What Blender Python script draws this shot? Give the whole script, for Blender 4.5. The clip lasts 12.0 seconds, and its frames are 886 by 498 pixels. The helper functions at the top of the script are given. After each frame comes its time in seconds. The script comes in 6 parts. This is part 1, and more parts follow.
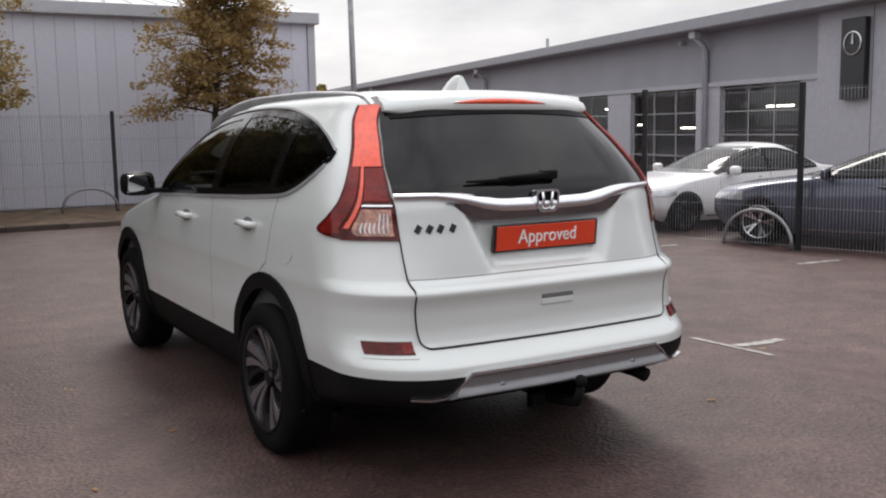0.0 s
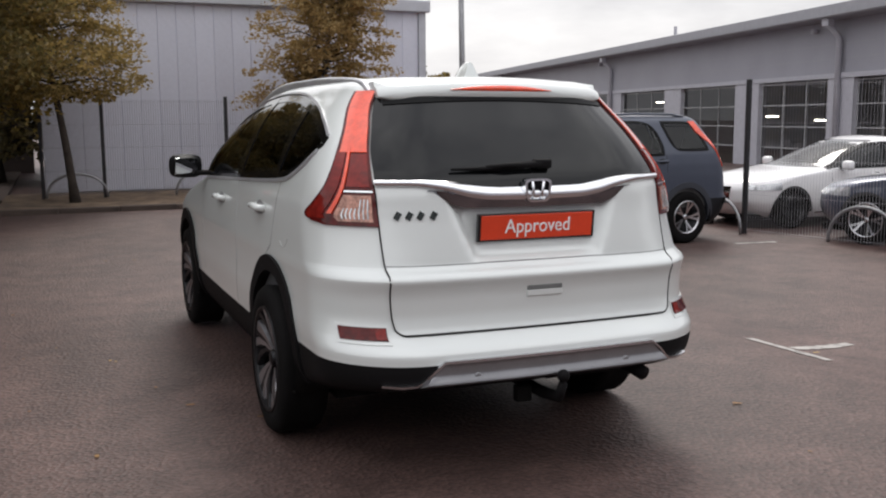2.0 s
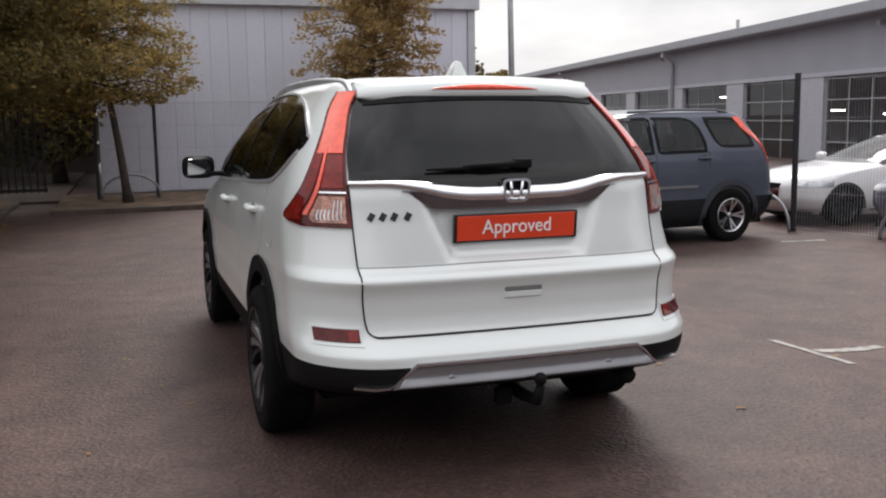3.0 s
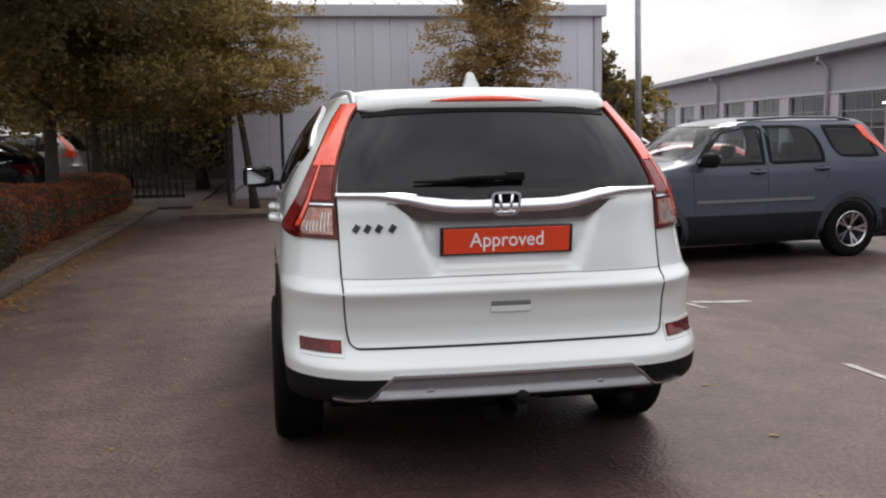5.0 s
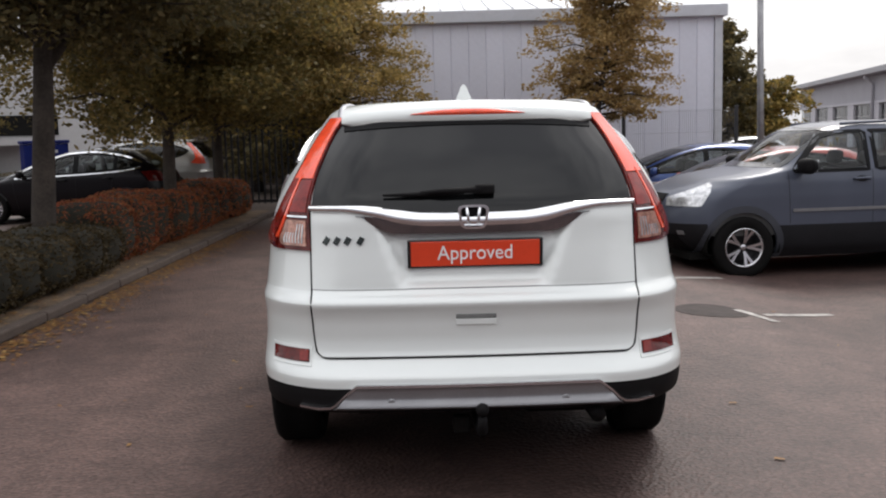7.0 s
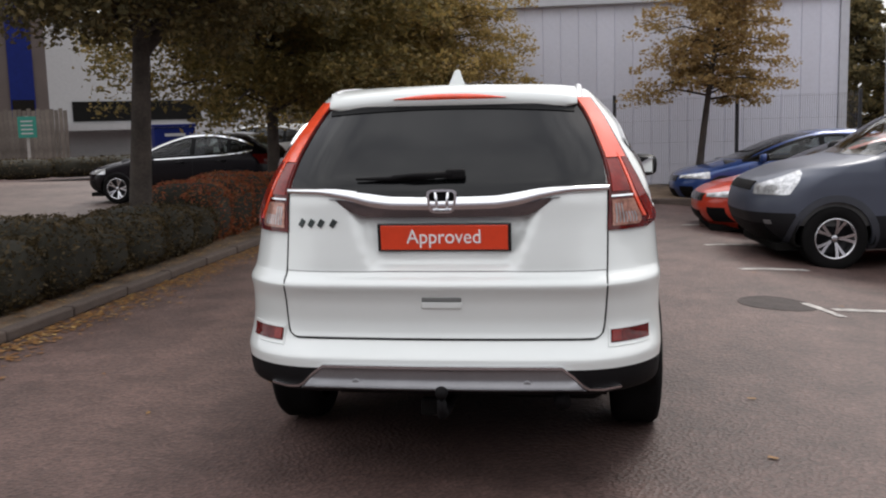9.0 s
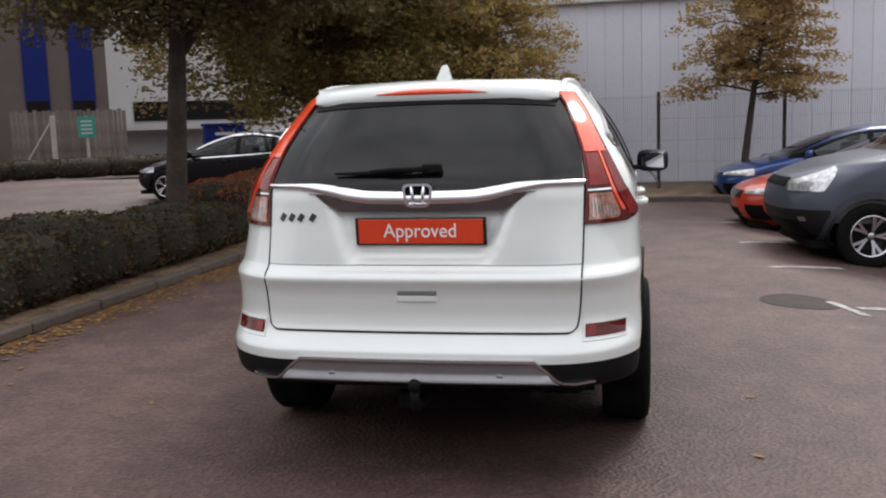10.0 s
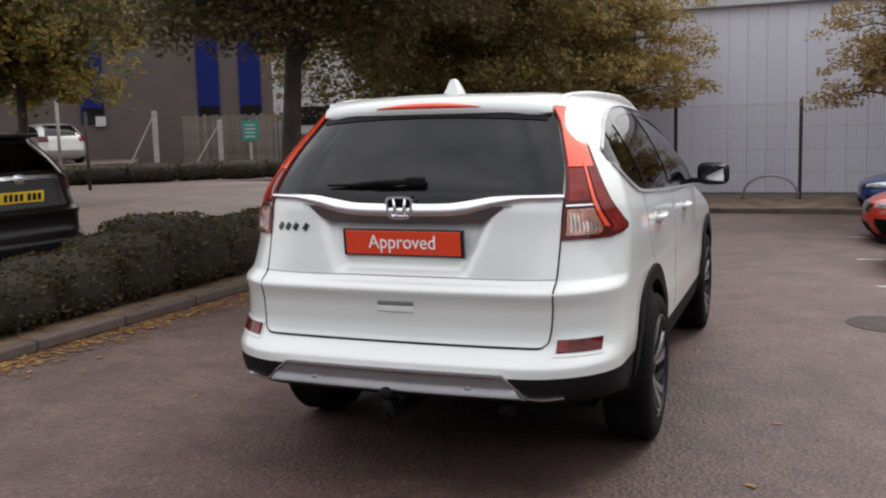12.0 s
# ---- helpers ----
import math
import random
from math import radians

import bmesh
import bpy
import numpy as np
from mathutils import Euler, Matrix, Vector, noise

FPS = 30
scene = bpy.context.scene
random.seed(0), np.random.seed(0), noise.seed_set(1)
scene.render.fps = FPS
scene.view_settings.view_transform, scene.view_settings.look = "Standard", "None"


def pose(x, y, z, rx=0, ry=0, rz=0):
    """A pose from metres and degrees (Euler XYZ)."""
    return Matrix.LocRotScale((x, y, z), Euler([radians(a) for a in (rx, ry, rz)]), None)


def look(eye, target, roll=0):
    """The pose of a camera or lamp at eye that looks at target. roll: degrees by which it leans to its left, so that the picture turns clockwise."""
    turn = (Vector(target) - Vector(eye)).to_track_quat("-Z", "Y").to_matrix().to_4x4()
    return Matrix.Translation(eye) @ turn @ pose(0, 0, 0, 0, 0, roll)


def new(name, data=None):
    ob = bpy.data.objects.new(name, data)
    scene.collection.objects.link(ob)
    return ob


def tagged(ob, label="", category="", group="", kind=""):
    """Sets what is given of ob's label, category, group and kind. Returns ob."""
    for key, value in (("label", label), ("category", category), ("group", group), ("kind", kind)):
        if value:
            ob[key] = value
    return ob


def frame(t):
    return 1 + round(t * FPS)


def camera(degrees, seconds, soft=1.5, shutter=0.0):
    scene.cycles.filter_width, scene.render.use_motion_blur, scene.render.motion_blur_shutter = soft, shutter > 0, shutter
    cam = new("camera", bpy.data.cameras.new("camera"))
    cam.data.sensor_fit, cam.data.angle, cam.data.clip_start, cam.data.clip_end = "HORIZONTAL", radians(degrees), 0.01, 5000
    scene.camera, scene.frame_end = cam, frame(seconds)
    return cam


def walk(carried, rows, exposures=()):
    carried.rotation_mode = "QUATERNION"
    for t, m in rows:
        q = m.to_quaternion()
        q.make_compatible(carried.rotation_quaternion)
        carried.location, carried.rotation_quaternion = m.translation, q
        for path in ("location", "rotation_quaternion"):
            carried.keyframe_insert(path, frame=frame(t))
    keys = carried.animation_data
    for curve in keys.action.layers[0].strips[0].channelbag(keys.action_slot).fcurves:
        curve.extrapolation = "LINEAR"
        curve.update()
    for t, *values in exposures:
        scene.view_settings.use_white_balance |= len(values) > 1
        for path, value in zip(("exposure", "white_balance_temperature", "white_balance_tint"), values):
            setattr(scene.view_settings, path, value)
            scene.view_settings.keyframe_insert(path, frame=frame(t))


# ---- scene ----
cam = camera(49.9, 12.0, 2.1)
PATH = [
    (0, (-0.009, -0.019, 1.488), (0.985, 1.699, 1.236), -1.0),
    (0.5, (0.066, -0.064, 1.494), (1.025, 1.673, 1.244), -1.2),
    (1, (0.235, -0.132, 1.496), (1.127, 1.64, 1.245), -1.3),
    (1.5, (0.411, -0.22, 1.492), (1.21, 1.594, 1.226), -0.6),
    (2, (0.538, -0.26, 1.474), (1.283, 1.576, 1.202), -0.3),
    (2.5, (0.711, -0.293, 1.475), (1.387, 1.57, 1.206), -0.8),
    (4.5, (1.369, -0.497, 1.489), (1.783, 1.438, 1.196), -0.5),
    (5, (1.531, -0.482, 1.487), (1.837, 1.478, 1.232), -1.1),
    (5.5, (1.707, -0.502, 1.506), (1.932, 1.468, 1.239), -1.4),
    (6, (1.841, -0.494, 1.511), (2.019, 1.482, 1.254), -2.0),
    (6.5, (2.042, -0.55, 1.518), (2.149, 1.433, 1.281), -1.1),
    (7, (2.233, -0.573, 1.514), (2.236, 1.413, 1.272), -1.6),
    (9, (2.911, -0.562, 1.498), (2.626, 1.399, 1.232), -1.5),
    (9.5, (3.098, -0.58, 1.497), (2.74, 1.369, 1.227), -1.2),
    (10, (3.245, -0.531, 1.474), (2.838, 1.409, 1.208), -1.8),
    (10.5, (3.42, -0.478, 1.479), (2.934, 1.444, 1.209), -2.2),
    (11, (3.565, -0.434, 1.493), (3.019, 1.472, 1.228), -1.9),
    (11.5, (3.782, -0.42, 1.501), (3.123, 1.453, 1.262), -1.9),
    (12, (3.993, -0.377, 1.495), (3.252, 1.465, 1.247), -1.5),
]
walk(cam, [(t, look(eye, target, roll)) for t, eye, target, roll in PATH], [(0.0, 0.33), (12.0, 0.48)])

# ---------------------------------------------------------------- world and light
world = bpy.data.worlds.new("overcast_sky")
scene.world = world
world.use_nodes = True
wn, wl = world.node_tree.nodes, world.node_tree.links
wn.clear()
w_out = wn.new("ShaderNodeOutputWorld")
w_bg = wn.new("ShaderNodeBackground")
w_sky = wn.new("ShaderNodeTexSky")
w_sky.sky_type, w_sky.sun_disc = "NISHITA", False
w_sky.sun_elevation, w_sky.sun_rotation = radians(48), radians(25)
w_sky.dust_density, w_sky.air_density = 4.0, 1.2
w_co = wn.new("ShaderNodeTexCoord")
w_map = wn.new("ShaderNodeMapping")
w_map.inputs["Scale"].default_value = (1.0, 1.0, 3.2)
w_noise = wn.new("ShaderNodeTexNoise")
w_noise.inputs["Scale"].default_value = 2.3
w_noise.inputs["Detail"].default_value = 7
w_noise.inputs["Roughness"].default_value = 0.55
w_ramp = wn.new("ShaderNodeValToRGB")
w_ramp.color_ramp.elements[0].position, w_ramp.color_ramp.elements[0].color = 0.36, (6.0, 6.0, 6.35, 1)
w_ramp.color_ramp.elements[1].position, w_ramp.color_ramp.elements[1].color = 0.66, (10.6, 10.5, 10.6, 1)
w_mix = wn.new("ShaderNodeMixRGB")
w_mix.inputs["Fac"].default_value = 0.9
wl.new(w_co.outputs["Generated"], w_map.inputs["Vector"])
wl.new(w_map.outputs["Vector"], w_noise.inputs["Vector"])
wl.new(w_noise.outputs["Fac"], w_ramp.inputs["Fac"])
wl.new(w_sky.outputs["Color"], w_mix.inputs[1])
wl.new(w_ramp.outputs["Color"], w_mix.inputs[2])
w_sep, w_lift, w_mul = wn.new("ShaderNodeSeparateXYZ"), wn.new("ShaderNodeMapRange"), wn.new("ShaderNodeMixRGB")
w_lift.inputs["To Min"].default_value, w_lift.inputs["To Max"].default_value = 0.82, 1.65
w_mul.blend_type, w_mul.inputs["Fac"].default_value = "MULTIPLY", 1.0
wl.new(w_co.outputs["Generated"], w_sep.inputs["Vector"])
wl.new(w_sep.outputs["Z"], w_lift.inputs["Value"])
wl.new(w_mix.outputs["Color"], w_mul.inputs[1])
wl.new(w_lift.outputs["Result"], w_mul.inputs[2])
wl.new(w_mul.outputs["Color"], w_bg.inputs["Color"])
w_bg.inputs["Strength"].default_value = 0.1
wl.new(w_bg.outputs["Background"], w_out.inputs["Surface"])

sun = new("sun", bpy.data.lights.new("sun", "SUN"))
sun.data.energy, sun.data.angle, sun.data.color = 1.2, radians(22), (1.0, 0.96, 0.91)
sun.matrix_world = pose(0, 0, 30, 42, 0, 155)


# ---------------------------------------------------------------- materials
def mat(name, color, rough=0.5, metal=0.0, vary=0.12, scale=6.0, fine=60.0, bump=0.0, coat=0.0, spec=0.5, island=0.0, second=None, obj_random=0.0):
    """A principled surface whose colour wanders at two scales, with fine relief."""
    m = bpy.data.materials.new(name)
    m.use_nodes = True
    n, l = m.node_tree.nodes, m.node_tree.links
    b = n["Principled BSDF"]
    b.inputs["Roughness"].default_value, b.inputs["Metallic"].default_value = rough, metal
    b.inputs["Coat Weight"].default_value, b.inputs["Coat Roughness"].default_value = coat, 0.04
    b.inputs["Specular IOR Level"].default_value = spec
    co = n.new("ShaderNodeTexCoord")
    big, small = n.new("ShaderNodeTexNoise"), n.new("ShaderNodeTexNoise")
    big.inputs["Scale"].default_value, small.inputs["Scale"].default_value = scale, fine
    big.inputs["Detail"].default_value = small.inputs["Detail"].default_value = 4
    l.new(co.outputs["Object"], big.inputs["Vector"]), l.new(co.outputs["Object"], small.inputs["Vector"])
    add = n.new("ShaderNodeMath")
    add.operation = "MULTIPLY_ADD"
    add.inputs[1].default_value = 0.6
    l.new(small.outputs["Fac"], add.inputs[0]), l.new(big.outputs["Fac"], add.inputs[2])
    ramp = n.new("ShaderNodeValToRGB")
    lo = [c * (1 - vary) for c in color]
    hi = [min(c * (1 + vary), 1.0) for c in (second or color)]
    ramp.color_ramp.elements[0].position, ramp.color_ramp.elements[0].color = 0.55, (*lo, 1)
    ramp.color_ramp.elements[1].position, ramp.color_ramp.elements[1].color = 1.05, (*hi, 1)
    l.new(add.outputs[0], ramp.inputs["Fac"])
    last = ramp.outputs["Color"]
    if island or obj_random:
        hsv = n.new("ShaderNodeHueSaturation")
        mr = n.new("ShaderNodeMapRange")
        amount = island or obj_random
        mr.inputs["To Min"].default_value, mr.inputs["To Max"].default_value = 1 - amount, 1 + amount
        if island:
            src = n.new("ShaderNodeNewGeometry").outputs["Random Per Island"]
        else:
            src = n.new("ShaderNodeObjectInfo").outputs["Random"]
        l.new(src, mr.inputs["Value"]), l.new(mr.outputs["Result"], hsv.inputs["Value"])
        l.new(last, hsv.inputs["Color"])
        last = hsv.outputs["Color"]
    l.new(last, b.inputs["Base Color"])
    if bump:
        bp = n.new("ShaderNodeBump")
        bp.inputs["Strength"].default_value, bp.inputs["Distance"].default_value = bump, 0.01
        l.new(small.outputs["Fac"], bp.inputs["Height"]), l.new(bp.outputs["Normal"], b.inputs["Normal"])
    return m


def glass_mat(name, tint, ior=1.5):
    """Thin tinted glass: see-through with a mirror-like gloss."""
    m = bpy.data.materials.new(name)
    m.use_nodes = True
    n, l = m.node_tree.nodes, m.node_tree.links
    n.clear()
    out, mix = n.new("ShaderNodeOutputMaterial"), n.new("ShaderNodeMixShader")
    tr, gl, fr = n.new("ShaderNodeBsdfTransparent"), n.new("ShaderNodeBsdfGlossy"), n.new("ShaderNodeFresnel")
    tr.inputs["Color"].default_value = (*tint, 1)
    gl.inputs["Roughness"].default_value = 0.01
    fr.inputs["IOR"].default_value = ior
    l.new(fr.outputs["Fac"], mix.inputs["Fac"])
    l.new(tr.outputs["BSDF"], mix.inputs[1]), l.new(gl.outputs["BSDF"], mix.inputs[2])
    l.new(mix.outputs["Shader"], out.inputs["Surface"])
    return m


def leaf_mat(name, colors, trans=0.35):
    """Leaves: each leaf takes its own colour from a run of tones, and lets some light through."""
    m = bpy.data.materials.new(name)
    m.use_nodes = True
    n, l = m.node_tree.nodes, m.node_tree.links
    b = n["Principled BSDF"]
    b.inputs["Roughness"].default_value = 0.6
    b.inputs["Specular IOR Level"].default_value = 0.25
    geo, ramp = n.new("ShaderNodeNewGeometry"), n.new("ShaderNodeValToRGB")
    while len(ramp.color_ramp.elements) < len(colors):
        ramp.color_ramp.elements.new(0.5)
    for i, c in enumerate(colors):
        ramp.color_ramp.elements[i].position = i / (len(colors) - 1)
        ramp.color_ramp.elements[i].color = (*c, 1)
    l.new(geo.outputs["Random Per Island"], ramp.inputs["Fac"])
    l.new(ramp.outputs["Color"], b.inputs["Base Color"])
    tl, mix = n.new("ShaderNodeBsdfTranslucent"), n.new("ShaderNodeMixShader")
    l.new(ramp.outputs["Color"], tl.inputs["Color"])
    mix.inputs["Fac"].default_value = trans
    l.new(b.outputs["BSDF"], mix.inputs[1]), l.new(tl.outputs["BSDF"], mix.inputs[2])
    l.new(mix.outputs["Shader"], n["Material Output"].inputs["Surface"])
    return m


def glow_mat(name, color, strength):
    m = bpy.data.materials.new(name)
    m.use_nodes = True
    n, l = m.node_tree.nodes, m.node_tree.links
    n.clear()
    out, em = n.new("ShaderNodeOutputMaterial"), n.new("ShaderNodeEmission")
    em.inputs["Color"].default_value, em.inputs["Strength"].default_value = (*color, 1), strength
    l.new(em.outputs["Emission"], out.inputs["Surface"])
    return m


def asphalt_mat(name, base, warm):
    """Worn tarmac: stone grain, broad stains and patches, fine relief."""
    m = bpy.data.materials.new(name)
    m.use_nodes = True
    n, l = m.node_tree.nodes, m.node_tree.links
    b = n["Principled BSDF"]
    b.inputs["Roughness"].default_value = 0.6
    b.inputs["Specular IOR Level"].default_value = 0.38
    co = n.new("ShaderNodeTexCoord")
    vals = []
    for sc, det in ((0.35, 5), (2.6, 6), (38.0, 4)):
        t = n.new("ShaderNodeTexNoise")
        t.inputs["Scale"].default_value, t.inputs["Detail"].default_value, t.inputs["Roughness"].default_value = sc, det, 0.62
        l.new(co.outputs["Object"], t.inputs["Vector"])
        vals.append(t)
    vor = n.new("ShaderNodeTexVoronoi")
    vor.inputs["Scale"].default_value = 48.0
    l.new(co.outputs["Object"], vor.inputs["Vector"])
    ramps = []
    for t, lo, hi, p0, p1 in ((vals[0], 0.72, 1.22, 0.35, 0.65), (vals[1], 0.7, 1.24, 0.3, 0.7), (vals[2], 0.66, 1.38, 0.3, 0.72)):
        r = n.new("ShaderNodeMapRange")
        r.inputs["From Min"].default_value, r.inputs["From Max"].default_value = p0, p1
        r.inputs["To Min"].default_value, r.inputs["To Max"].default_value = lo, hi
        l.new(t.outputs["Fac"], r.inputs["Value"])
        ramps.append(r.outputs["Result"])
    chips = n.new("ShaderNodeMapRange")
    chips.inputs["From Min"].default_value, chips.inputs["From Max"].default_value = 0.1, 0.9
    chips.inputs["To Min"].default_value, chips.inputs["To Max"].default_value = 0.74, 1.28
    l.new(vor.outputs["Color"], chips.inputs["Value"])
    prod = ramps[0]
    for r in (*ramps[1:], chips.outputs["Result"]):
        mu = n.new("ShaderNodeMath")
        mu.operation = "MULTIPLY"
        l.new(prod, mu.inputs[0]), l.new(r, mu.inputs[1])
        prod = mu.outputs[0]
    tone = n.new("ShaderNodeMixRGB")
    tone.inputs[1].default_value, tone.inputs[2].default_value = (*base, 1), (*warm, 1)
    l.new(vals[1].outputs["Fac"], tone.inputs["Fac"])
    mul = n.new("ShaderNodeMixRGB")
    mul.blend_type = "MULTIPLY"
    mul.inputs["Fac"].default_value = 1.0
    l.new(tone.outputs["Color"], mul.inputs[1]), l.new(prod, mul.inputs[2])
    l.new(mul.outputs["Color"], b.inputs["Base Color"])
    bp = n.new("ShaderNodeBump")
    bp.inputs["Strength"].default_value, bp.inputs["Distance"].default_value = 0.5, 0.01
    l.new(vor.outputs["Distance"], bp.inputs["Height"])
    l.new(bp.outputs["Normal"], b.inputs["Normal"])
    return m


M_ASPHALT = asphalt_mat("tarmac", (0.068, 0.0415, 0.0365), (0.099, 0.0605, 0.052))
M_ROADFAR = asphalt_mat("lane_tarmac", (0.11, 0.081, 0.069), (0.134, 0.099, 0.086))
M_LINE = mat("worn_white_line", (0.34, 0.32, 0.3), 0.85, vary=0.5, scale=9, fine=55, bump=0.3)
M_IRON = mat("cast_iron", (0.045, 0.034, 0.031), 0.85, 0.1, 0.3, 8, 90, 0.4)
M_KERB = mat("kerb_concrete", (0.078, 0.058, 0.048), 0.9, vary=0.3, scale=3, fine=70, bump=0.4, obj_random=0.12)
M_SOIL = mat("verge_soil", (0.085, 0.06, 0.042), 0.95, vary=0.5, scale=3, fine=40, bump=0.8, second=(0.14, 0.095, 0.06))
M_CLAD = mat("grey_steel_cladding", (0.66, 0.668, 0.75), 0.45, vary=0.06, scale=0.7, fine=14, obj_random=0.03)
M_CLADTRIM = mat("grey_steel_trim", (0.52, 0.53, 0.57), 0.45, vary=0.06)
M_ROOFSHEET = mat("roof_sheet", (0.62, 0.63, 0.65), 0.5, vary=0.1, scale=1.5)
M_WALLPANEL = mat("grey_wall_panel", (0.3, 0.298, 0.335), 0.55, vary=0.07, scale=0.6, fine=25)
M_PANELLIGHT = mat("light_grey_trim", (0.41, 0.405, 0.445), 0.5, vary=0.07)
M_EAVE = mat("eave_panel", (0.3, 0.3, 0.325), 0.5, vary=0.06)
M_DOORFRAME = mat("door_frame_grey", (0.36, 0.36, 0.37), 0.5)
M_DARKIN = mat("dim_interior", (0.1, 0.082, 0.07), 0.8, vary=0.3)
M_FENCE = mat("powder_coated_grey", (0.48, 0.47, 0.5), 0.5)
M_FENCEDARK = mat("powder_coated_dark", (0.13, 0.13, 0.145), 0.5)
M_FENCEPOST = mat("powder_coated_black", (0.016, 0.016, 0.018), 0.5)
M_GALV = mat("galvanised_steel", (0.3, 0.3, 0.31), 0.45, 0.7, 0.2, 8, 60)
M_SIGNBLACK = mat("black_sign", (0.012, 0.012, 0.014), 0.3)
M_CHROME = mat("chrome", (0.82, 0.83, 0.85), 0.07, 1.0, 0.03)
M_DARKCHROME = mat("dark_chrome", (0.24, 0.24, 0.26), 0.06, 1.0, 0.08)
# grey for the shadow in the upper half of the tailgate grip
M_GRIP = mat("grip_shade", (0.16, 0.165, 0.16), 0.5)
M_SCRIPT = mat("black_chrome", (0.06, 0.07, 0.068), 0.2, 0.8, 0.1)
M_GUARD = mat("satin_grey_guard", (0.27, 0.27, 0.28), 0.33, 0.75, 0.08, 9, 120)
M_SILVER = mat("silver_plastic", (0.24, 0.24, 0.245), 0.36, 0.5, 0.08, 9, 120)
M_BLACKPLASTIC = mat("black_textured_plastic", (0.008, 0.0075, 0.008), 0.65, spec=0.1, vary=0.2, fine=300, bump=0.15)
M_GLOSSBLACK = mat("gloss_black", (0.008, 0.008, 0.009), 0.12, coat=0.5)
M_RUBBER = mat("tyre_rubber", (0.007, 0.0066, 0.0066), 0.85, spec=0.1, vary=0.25, fine=120, bump=0.2)
M_GAP = mat("panel_gap", (0.01, 0.01, 0.01), 0.9)
M_WELL = mat("wheel_well", (0.01, 0.0095, 0.009), 0.95, spec=0.1)
M_ALLOY = mat("machined_alloy", (0.62, 0.62, 0.64), 0.22, 1.0, 0.08)
M_ALLOYGREY = mat("brushed_alloy", (0.4, 0.4, 0.42), 0.32, 0.9, 0.1, 12, 150)
M_ALLOYDARK = mat("dark_alloy", (0.014, 0.014, 0.016), 0.4, 0.5)
M_PLATERED = mat("red_plate", (0.72, 0.055, 0.015), 0.35, vary=0.06, coat=0.4)
M_PLATEWHITE = mat("white_lettering", (0.85, 0.85, 0.85), 0.4)
M_PLATEYELLOW = mat("yellow_plate", (0.75, 0.5, 0.03), 0.4)
M_RED = mat("red_lens", (0.86, 0.085, 0.032), 0.1, vary=0.14, scale=24, coat=0.8)
M_REDDEEP = mat("deep_red_lens", (0.085, 0.005, 0.004), 0.08, vary=0.4, scale=26, spec=0.35)
M_REDMID = mat("mid_red_lens", (0.19, 0.011, 0.007), 0.1, vary=0.35, scale=14, fine=60, spec=0.4)
M_CLEAR = mat("clear_lens", (0.4, 0.2, 0.15), 0.1, 0.3, 0.55, 34, 120, coat=0.4)
M_HEADLAMP = mat("headlamp_lens", (0.55, 0.56, 0.57), 0.08, 0.5, 0.35, 18, 50, coat=1.0)
M_SEAT = mat("dark_seat", (0.03, 0.03, 0.032), 0.85)
M_LINER = mat("cabin_lining", (0.06, 0.06, 0.063), 0.9)
M_LINERLIGHT = mat("light_cabin_lining", (0.1, 0.1, 0.1), 0.9)
G_PRIVACY = glass_mat("privacy_glass", (0.035, 0.037, 0.04), 1.6)
G_TINT = glass_mat("tinted_glass", (0.42, 0.46, 0.46), 1.5)
G_CLEAR = glass_mat("clear_glass", (0.75, 0.79, 0.8), 1.5)
M_MIRROR = mat("mirror_glass", (0.8, 0.82, 0.84), 0.02, 1.0, 0.0)
P_WHITE = mat("pearl_white_paint", (0.715, 0.745, 0.725), 0.34, 0.1, vary=0.015, scale=2, fine=400, coat=0.9)
P_GREYBLUE = mat("grey_blue_paint", (0.07, 0.08, 0.11), 0.42, 0.2, 0.06, 3, 500, coat=0.3, spec=0.4)
P_SALOONWHITE = mat("white_paint", (0.85, 0.84, 0.84), 0.3, vary=0.02, coat=0.8)
P_DARKBLUE = mat("dark_blue_paint", (0.09, 0.1, 0.14), 0.3, 0.5, 0.05, 3, 500, coat=0.9)
P_RED = mat("orange_red_paint", (0.52, 0.04, 0.016), 0.3, vary=0.04, coat=0.9)
P_BLUE = mat("blue_paint", (0.02, 0.06, 0.22), 0.3, 0.3, 0.05, coat=0.9)
P_BLACK = mat("black_purple_paint", (0.005, 0.0035, 0.005), 0.2, vary=0.1, spec=0.2)
P_SILVER = mat("silver_paint", (0.4, 0.39, 0.37), 0.3, 0.6, 0.04, coat=0.8)
P_DARKGREY = mat("dark_grey_paint", (0.008, 0.0065, 0.0065), 0.28, 0.1, 0.06, coat=0.15, spec=0.3)
M_BRIGHT = mat("bright_trim", (0.5, 0.5, 0.52), 0.3, 0.6)
M_RAIL = mat("satin_silver_rail", (0.5, 0.5, 0.52), 0.35, 0.7)
M_SEAM = mat("door_shut_line", (0.36, 0.365, 0.36), 0.9)
M_FRAME = mat("matt_black_frame", (0.005, 0.005, 0.0055), 0.45, spec=0.12)
M_FRAMEGLOSS = mat("gloss_black_frame", (0.006, 0.006, 0.0065), 0.06, spec=0.4)
M_BARK = mat("bark", (0.05, 0.04, 0.033), 0.95, vary=0.4, scale=5, fine=35, bump=1.0)
M_WOODFENCE = mat("weathered_boards", (0.12, 0.1, 0.085), 0.9, vary=0.35, scale=2, fine=30, bump=0.4, obj_random=0.25)
M_POST = mat("grey_post", (0.3, 0.28, 0.26), 0.8, vary=0.2)
M_BRICKGREY = mat("grey_brown_wall", (0.085, 0.065, 0.058), 0.85, vary=0.12, scale=1, fine=20)
